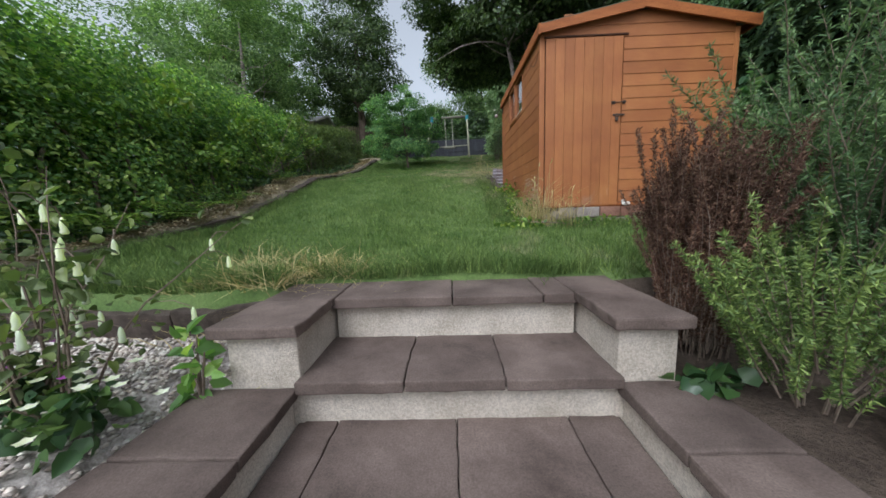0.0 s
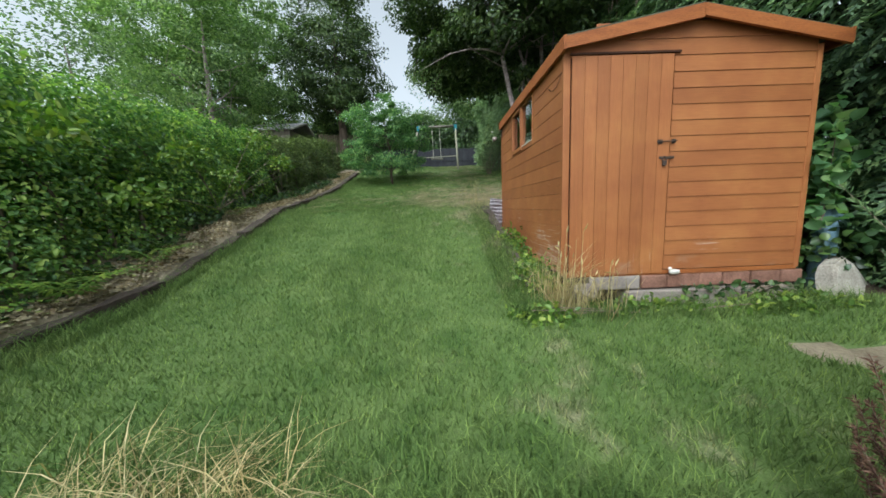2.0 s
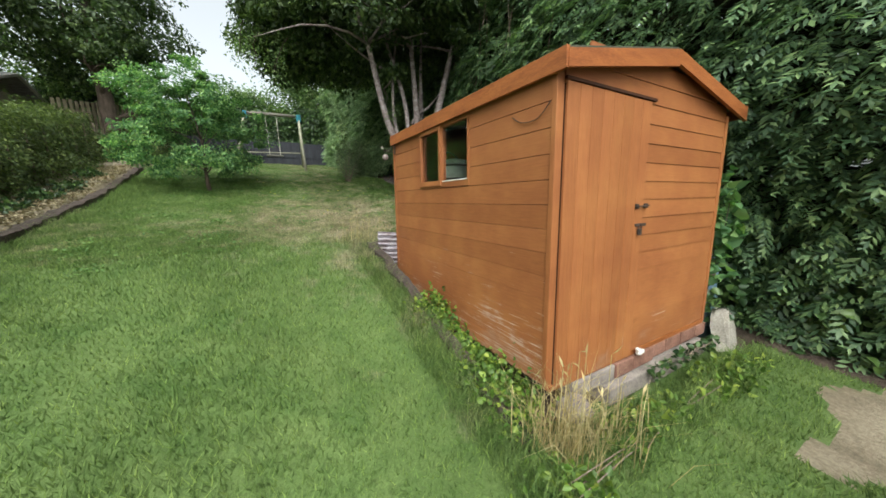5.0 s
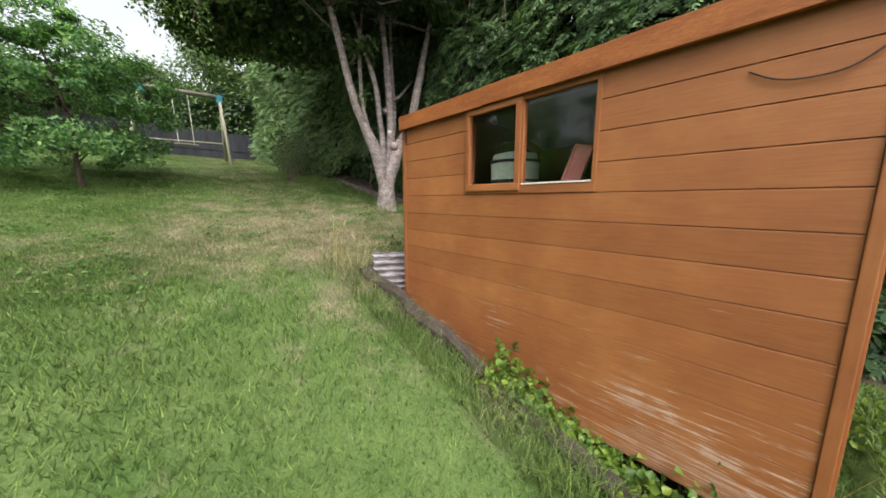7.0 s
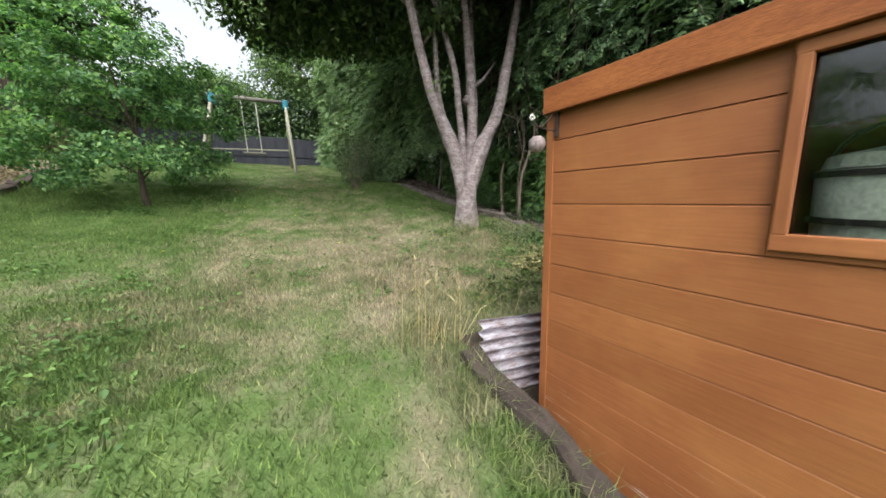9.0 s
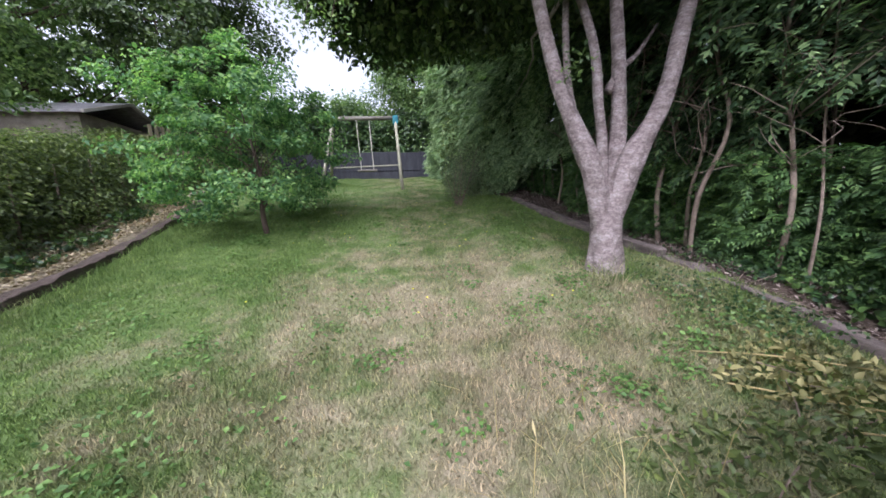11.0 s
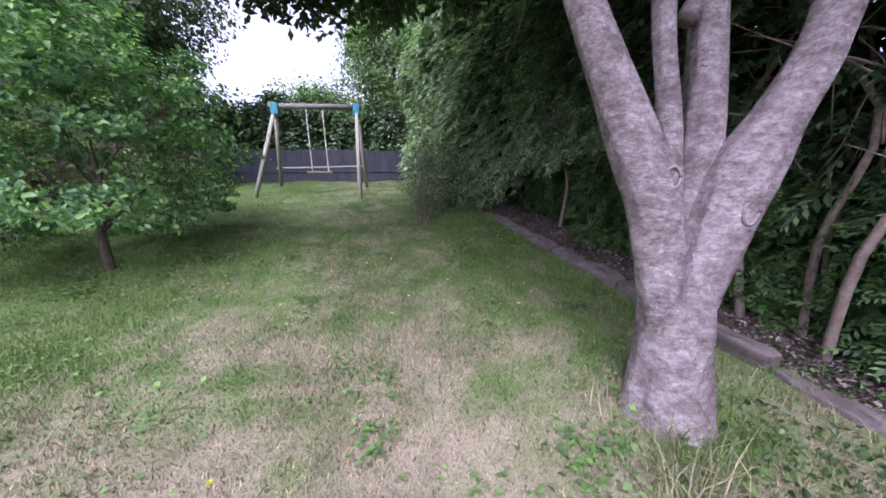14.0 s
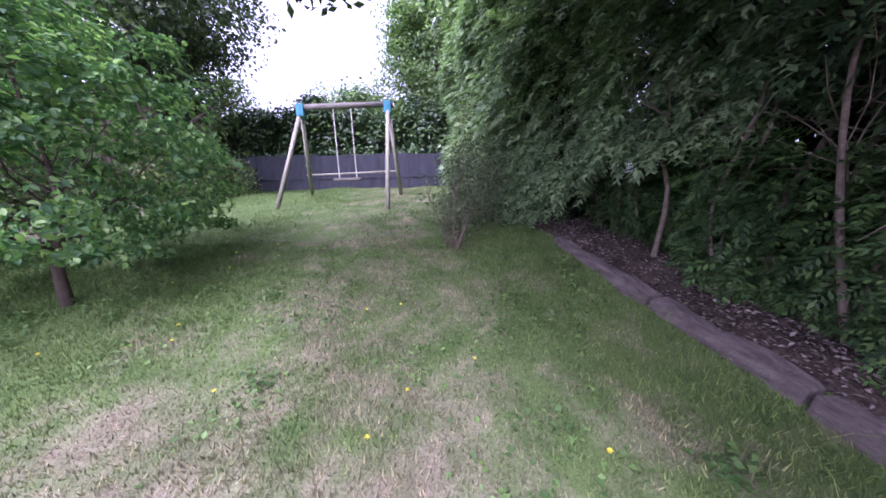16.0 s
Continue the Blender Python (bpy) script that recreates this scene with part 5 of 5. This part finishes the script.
leafy_clump("leafy_weed", "dark rounded weed at the pier foot", blob(-0.12, -2.62, -0.68, 0.14, 0.06, 0.06, 40), 0.08, IVY, ratio=1.0)
leafy_clump("bed_plant", "dark broad-leaved plant in the shrub bed", blob(0.45, -2.98, -0.7, 0.3, 0.2, 0.13, 110), 0.11, IVY, ratio=1.0)
leafy_clump("rear_shrub", "loose grey-green shrub beside the sapling", blob(1.25, 9.5, 2.4, 0.6, 0.6, 0.75, 2200), 0.06, GREYLEAF, "shrub", 0.4)
leafy_clump("corner_shrub", "leafy shrub filling the rear corner", blob(1.9, 11.3, 3.2, 0.9, 1.2, 1.5, 5000), 0.08, HEDGE_DULL, "shrub", 0.5)
leafy_clump("left_shrub", "leafy shrub beneath the slat fence", np.concatenate([blob(-5.0, 11.9, 2.6, 0.9, 0.8, 0.8, 2600), blob(-4.2, 12.9, 2.9, .7, .5, .6, 1500)]), 0.09, HEDGE_DULL, "shrub", 0.55)
leafy_clump("hedge_foot_ivy", "ivy and weeds along the hedge foot", np.concatenate([blob(-4.68, y, gz(-4.6, y) + .02, 0.2, 0.5, 0.16, 260) for y in np.arange(-1.5, 9, 0.9)]), 0.06, IVY, ratio=0.8)

leafy_clump("cutting_heap", "heap of wilting hedge cuttings on the grass behind the shed", np.concatenate([blob(1.45, 3.6, gz(1.45, 3.6) + .03, .5, .35, .07, 420), blob(1.95, 3.2, gz(1.95, 3.2) + .03, .3, .3, .07, 200)]), 0.055, CUTTING, ratio=0.5)
leafy_clump("nettle_patch", "rough green weeds behind the shed", np.concatenate([blob(0.6, 3.3, gz(.6, 3.3), .45, .3, .14, 260), blob(1.3, 3.3, gz(1.3, 3.3), .5, .4, .16, 350)]), 0.05, HEDGE_DULL, ratio=0.5)

leafy_clump("weed_patch", "green weeds and dock at the shed corner", np.concatenate([blob(-0.35, -0.45, gz(-.35, -.45), .28, .25, .1, 260), blob(0.5, -0.35, gz(.5, -.35), .5, .15, .09, 260), blob(1.6, -0.4, gz(1.6, -.4), .6, .2, .09, 300)]), 0.05, BRAMBLE, ratio=0.6)
leafy_clump("hedge_sprig", "bright leafy sprigs reaching out of the hedge", np.concatenate([blob(-4.45, y, gz(-4.4, y) + zz, .25, .3, .2, 130) for y, zz in ((0.9, .75), (1.6, 1.1), (2.4, .6), (3.4, 1.2), (0.2, 1.5), (4.3, .8))]), 0.08, BRAMBLE, ratio=0.6)

# sapling
sp = thing("sapling", "thin twiggy sapling on the lawn", "sapling", (0.78, 8.5, gz(0.78, 8.5)))
lv = []
for i in range(13):
    p = limb_pts((0.78 + rng.normal() * .03, 8.5 + rng.normal() * .03, gz(.78, 8.5) - .03), (rng.normal() * .28, rng.normal() * .28, 1), rng.uniform(.6, 1.25), 6, .13)
    wpart("stem", tubed(p, [0.011 * (1 - k / 7) for k in range(7)], 5), TWIG, sp)
    lv += [np.array(q) + rng.normal(size=(20, 3)) * .07 for q in p[2:]]
V, F = leaves(np.concatenate(lv), 0.05, 1, None, 0, .4)
under(tri_mesh("foliage", V, F, GREYLEAF), sp)

# ferns and the white bell-flowered plant
def fern(x, y, r, n):
    z = gz(x, y)
    t = thing("fern", "green fern with arching fronds at the hedge foot", "fern", (x, y, z), "ferns")
    for i in range(n):
        a = i * 2.4
        k = 14
        s = np.linspace(0.1, 1, k)
        mid = np.stack([x + math.cos(a) * r * s, y + math.sin(a) * r * s, z + 0.05 + r * (1.1 * s - 0.85 * s * s)], 1)
        arrs = []
        side = np.tile([-math.sin(a), math.cos(a), 0], (k, 1))
        for sg in (-1, 1):
            l = r * 0.32 * (1.05 - s)
            arrs.append(leaf_arrays(mid, side * sg + np.array([math.cos(a) * .5, math.sin(a) * .5, -.2]), np.tile([0, 0, 1.0], (k, 1)), l, np.full(k, r * .055), .1))
        V, F = join(arrs)
        under(tri_mesh("frond", V, F, BRAMBLE), t)


for x, y, r, n in ((-4.35, 0.0, 0.6, 11), (-4.3, 0.75, 0.5, 9), (-4.4, -0.8, 0.6, 11), (-4.35, 2.3, 0.4, 7)):
    fern(x, y, r, n)

bell = thing("bell_flower_plant", "leafy plant with hanging white bell flowers", "plant", (-2.42, -2.75, -0.65))
bm, lv, flower_at = bmesh.new(), [], []
for i in range(13):
    p = limb_pts((-2.5 + rng.normal() * .08, -2.78 + rng.normal() * .06, -0.68), (0.1 + rng.normal() * .16, rng.normal() * .08, 1), rng.uniform(.5, 0.98), 7, .12)
    tube(bm, p, [0.006 * (1 - k / 8.5) for k in range(8)], 5)
    lv += [np.array(q) + rng.normal(size=(5, 3)) * .06 for q in p[1:]]
    for q in (p[-2], p[-3], p[-5]):
        e = q + Vector((rng.normal() * .07 + .03, rng.normal() * .07, -0.03))
        tube(bm, [q, q.lerp(e, .6) + Vector((0, 0, .02)), e], [0.002] * 3, 4)
        flower_at.append(e)
tagged(wpart("stem_mass", bm, TWIG, bell), kind="stuff")
V, F = leaves(np.concatenate(lv), 0.045, 1, None, 0, .6, True)
under(tri_mesh("foliage", V, F, HEDGE_DULL), bell)
for e in flower_at:
    bm = tubed([e, e - Vector((0, 0, .01)), e - Vector((0, 0, .024)), e - Vector((0, 0, .04)), e - Vector((0, 0, .05)), e - Vector((0, 0, .055))], [0.002, 0.006, 0.009, 0.0085, 0.011, 0.008], 10)
    wpart("bell_flower", bm, PETALW, bell, "hanging white bell flower", True)
for nm, lab, mt, cx, cy, n, sz in (("white_flower_plant", "low plant with white flowers at the gravel edge", PETALW, -2.3, -2.88, 16, .035), ("purple_flower_plant", "low plant with purple flowers on the gravel", PETALP, -2.62, -2.75, 14, .03)):
    t = leafy_clump(nm, lab, blob(cx, cy, -0.6, .16, .14, .1, 130), 0.06, IVY)
    pts = np.array([cx, cy, -0.52]) + rng.normal(size=(n, 3)) * [.12, .1, .035]
    arr = []
    for a in range(5):
        d = np.tile([math.cos(a * 1.257), math.sin(a * 1.257), .35], (n, 1))
        arr.append(leaf_arrays(pts, d, np.tile([0, 0, 1.0], (n, 1)), np.full(n, sz * .7), np.full(n, sz * .6), .1))
    V, F = join(arr)
    under(tri_mesh("petals", V, F, mt), t)

# ---- grasses ----
def blades(n, xy, h, w, mat, name, lean=0.5, parent=None, curve=False, zoff=0.0):
    x, y = xy[:, 0], xy[:, 1]
    z = lawn_z(x, y) - 0.005 + zoff
    C = np.stack([x, y, z], 1)
    D = unit(np.stack([rng.normal(size=n) * lean, rng.normal(size=n) * lean, np.ones(n)], 1))
    a = rng.uniform(0, 2 * math.pi, n)
    S = np.stack([np.cos(a), np.sin(a), 0 * a], 1)
    h = h[:, None]; w = w[:, None]
    if not curve:
        V = np.stack([C - S * w * .5, C + S * w * .5, C + D * h], 1).reshape(-1, 3)
        F = np.arange(3 * n).reshape(-1, 3)
    else:
        droop = unit(D * np.array([1, 1, 0.0]) + 1e-6) * h * 0.35 - np.array([0, 0, 1]) * h * .1
        M = C + D * h * .6
        V = np.stack([C - S * w * .5, C + S * w * .5, M - S * w * .4, M + S * w * .4, C + D * h + droop], 1).reshape(-1, 3)
        F = (np.array([(0, 1, 3), (0, 3, 2), (2, 3, 4)])[None] + (np.arange(n) * 5)[:, None, None]).reshape(-1, 3)
    return tri_mesh(name, V, F, mat, parent)


def on_lawn(n, x0, x1, y0, y1):
    p = np.stack([rng.uniform(x0, x1, n), rng.uniform(y0, y1, n)], 1)
    k = zone(p[:, 0], p[:, 1]) == 0
    st_ = (p[:, 1] < -1.88) & (p[:, 0] > -2.06) & (p[:, 0] < -0.15)
    lo = p[:, 1] < -2.05
    inb = (p[:, 0] > -0.2) & (p[:, 0] < 2.2) & (p[:, 1] > -0.12) & (p[:, 1] < 2.6)
    return p[k & ~st_ & ~lo & ~inb]


arr = np.concatenate([on_lawn(200000, -4.2, 2.6, -2.05, 4.5), on_lawn(240000, -4.2, 2.5, 3.0, 9.0), on_lawn(60000, -4.6, 2.5, 9.0, 13.8)])
n = len(arr)
hh = rng.uniform(0.025, 0.06, n) * (1.15 - 0.35 * np.clip((arr[:, 1] - 2) / 4, 0, 1)) * (1 + 0.35 * vnoise(np.c_[arr, arr[:, :1] * 0], 1.6))
g1 = blades(n, arr, hh, rng.uniform(0.005, 0.011, n), BLADES, "grass", 0.55)
tagged(g1, "short lawn grass, green below and strawy uphill", "grass", kind="stuff")
arr = np.concatenate([on_lawn(2500, -2.0, -0.2, -1.9, -1.75), on_lawn(3500, -3.9, 2.5, -2.05, -1.5), on_lawn(9000, -4.2, -3.75, -2, 2.0), on_lawn(5000, -4.2, -3.75, 2.0, 9), on_lawn(5000, -4.1, -2.05, -2.05, -1.85), on_lawn(6000, -.55, -0.25, -0.5, 2.6), on_lawn(800, -.6, -.25, 2.6, 3.2), on_lawn(3000, 0.0, 2.3, -0.55, -0.12), on_lawn(800, 1.8, 2.2, 3, 9), on_lawn(350, 1.1, 1.7, 4.8, 5.4)])
n = len(arr)
tagged(blades(n, arr, rng.uniform(0.06, 0.16, n), rng.uniform(0.003, 0.006, n), BLADES, "long_grass", 0.35, None, True), "longer uncut grass along the lawn edges", "grass", kind="stuff")


def tuft(x, y, n, h, spread, lean, mat, label, name="dry_grass_tuft", ears=False):
    p = np.array([x, y]) + rng.normal(size=(n, 2)) * spread
    t = thing(name, label, "grass tuft", (x, y, gz(x, y)))
    ob = blades(n, p, rng.uniform(.5, 1, n) * h, rng.uniform(.003, .006, n), mat, "blade_mass", lean, None, True)
    under(ob, t)
    if ears:
        m = 14
        q = np.array([x, y]) + rng.normal(size=(m, 2)) * spread
        hz = rng.uniform(.6, 1.05, m) * h
        C = np.stack([q[:, 0], q[:, 1], lawn_z(q[:, 0], q[:, 1]) + hz], 1)
        L = rng.uniform(.05, .09, m)
        under(tri_mesh("seed_head_cluster", *leaf_arrays(C, rand_dir(m, 1.6), rand_dir(m), L, L * .2, .3), mat), t)
        bm = bmesh.new()
        for c in C:
            tube(bm, [(c[0] - .02, c[1], gz(c[0], c[1])), tuple(c)], [.0022, .0015], 4)
        tagged(under(part("stalk_mass", bm, mat, None), t), kind="stuff")


tuft(-0.12, -0.2, 200, 0.66, 0.09, 0.2, STRAW, "tall golden dry grass at the shed corner", ears=True)
tuft(0.12, -0.28, 130, 0.42, 0.1, 0.25, STRAW, "golden dry grass before the shed plinth", ears=True)
tuft(-0.32, 0.25, 200, 0.3, 0.12, 0.45, BLADES, "green and dry long grass by the shed beam", "grass_tuft")
tuft(-0.38, 2.95, 30, 0.4, 0.1, 0.4, STRAW, "tall thin dry grass by the corrugated sheet", ears=True)
tuft(-0.05, 3.4, 50, 0.4, 0.25, 0.5, STRAW, "tall thin dry grass behind the shed")
tuft(-1.9, -1.9, 800, 0.3, 0.17, 1.9, STRAW, "flattened heap of pale cut straw on the coping", "straw_heap")
tuft(-2.3, -1.85, 500, 0.28, 0.2, 1.6, STRAW, "flattened heap of pale cut straw on the lawn edge", "straw_heap")
tuft(-0.55, -1.85, 120, 0.25, 0.06, 0.5, BLADES, "green grass tuft by the slab", "grass_tuft")
tuft(1.15, 4.75, 90, 0.4, 0.08, 0.4, BLADES, "long grass at the tree foot", "grass_tuft")
# long cut stalks on the lawn
for a, b in (((1.05, 3.9), (1.9, 3.5)), ((1.0, 3.65), (1.75, 3.2)), ((1.2, 3.3), (1.9, 3.05))):
    pts = [(a[0] + (b[0] - a[0]) * u, a[1] + (b[1] - a[1]) * u, gz(a[0] + (b[0] - a[0]) * u, a[1] + (b[1] - a[1]) * u) + .035) for u in np.linspace(0, 1, 7)]
    tagged(link_bm("cut_stalk", tubed(pts, [.005] * 7, 5), STRAW), "long pale cut stalk lying on the lawn", "stalk")

# low broad-leaved weeds in the turf
cl = on_lawn(130, -3.4, 1.8, 2.5, 10)
P = (cl[:, None, :] + rng.normal(size=(len(cl), 60, 2)) * rng.uniform(.05, .2, (len(cl), 1, 1))).reshape(-1, 2)
P = np.c_[P, lawn_z(P[:, 0], P[:, 1]) + rng.uniform(.01, .045, len(P))]
V, F = leaves(P, 0.034, 1.0, np.tile([0, 0, 1.0], (len(P), 1)), 0.2, .75)
tagged(tri_mesh("lawn_weeds", V, F, LAWNWEED), "patches of low green clover and weeds in the lawn", "weeds", kind="stuff")

# dandelions
dl = None
for i in range(26):
    x, y = rng.uniform(-2.2, 1.6), rng.uniform(4.6, 9.2)
    if abs(x - TX) < .3 and abs(y - TY) < .3:
        continue
    if dl is None:
        dl = thing("dandelion", "small yellow dandelion in the lawn", "flower", (x, y, gz(x, y)), "dandelions in the lawn")
        part("stalk", tubed([(0, 0, 0), (0.004, 0, .06)], [.002, .002], 5), BLADES, dl)
        m = 18
        aa = np.arange(m) * 2.4
        V, F = leaf_arrays(np.tile([.004, 0, .06], (m, 1)), np.stack([np.cos(aa), np.sin(aa), .2 + .5 * (np.arange(m) % 3)], 1), np.tile([0, 0, 1.0], (m, 1)), np.full(m, .016), np.full(m, .006), .1)
        tri_mesh("petals", V, F, PETALY, dl)
    else:
        copy_thing(dl, pose(x, y, gz(x, y), 0, 0, i * 40))

# gravel, bark chips, fallen leaves
def pebbles(name, label, P, s, mat):
    n = len(P)
    base = np.array([(1, 0, 0), (-1, 0, 0), (0, 1, 0), (0, -1, 0), (0, 0, .6), (0, 0, -.6)])
    T = np.array([(0, 2, 4), (2, 1, 4), (1, 3, 4), (3, 0, 4), (2, 0, 5), (1, 2, 5), (3, 1, 5), (0, 3, 5)])
    a = rng.uniform(0, 6.3, n)
    R = np.stack([np.stack([np.cos(a), -np.sin(a), 0 * a], 1), np.stack([np.sin(a), np.cos(a), 0 * a], 1), np.stack([0 * a, 0 * a, 1 + 0 * a], 1)], 1)
    sc = s[:, None, None] * rng.uniform(.6, 1.2, (n, 6, 1))
    V = np.einsum("nij,kj->nki", R, base) * sc + P[:, None]
    F = (T[None] + (np.arange(n) * 6)[:, None, None]).reshape(-1, 3)
    tagged(tri_mesh(name, V.reshape(-1, 3), F, mat), label, "gravel", kind="stuff")


PEB = leaf_mat("pebble", (0.17, 0.14, 0.13), (0.42, 0.37, 0.34), (0.72, 0.68, 0.66), 8, 0.7, 0.0, 0.3)
n = 9000
P = np.stack([rng.uniform(-4.4, -2.03, n), rng.uniform(-3.4, -2.16, n), np.zeros(n)], 1)
P[:, 2] = lawn_z(P[:, 0], P[:, 1]) + 0.008
pebbles("gravel", "mixed pale pink and grey gravel bed", P, rng.uniform(.008, .018, n), PEB)
n = 9000
y = rng.uniform(3, 9.5, n)
P = np.stack([kerb_x(y) + rng.uniform(.06, .75, n), y, 0 * y], 1)
P[:, 2] = lawn_z(P[:, 0], y) + .012
V, F = leaves(P, 0.035, 1.0, np.tile([0, 0, 1.0], (n, 1)), 0, .5)
tagged(tri_mesh("bark_chips", V, F, CHIPS), "dark bark chips covering the conifer bed", "bark chips", kind="stuff")
n = 12000
y = rng.uniform(-2, 10, n)
P = np.stack([edge_x(y) - .05 - rng.uniform(0, .65, n), y, 0 * y], 1)
P[:, 2] = lawn_z(P[:, 0], y) + .015
V, F = leaves(P, 0.045, 1.0, np.tile([0, 0, 1.0], (n, 1)), 0, .6)
tagged(tri_mesh("fallen_leaves", V, F, LITTERLEAF), "dry fallen leaves in the hedge bed", "leaf litter", kind="stuff")
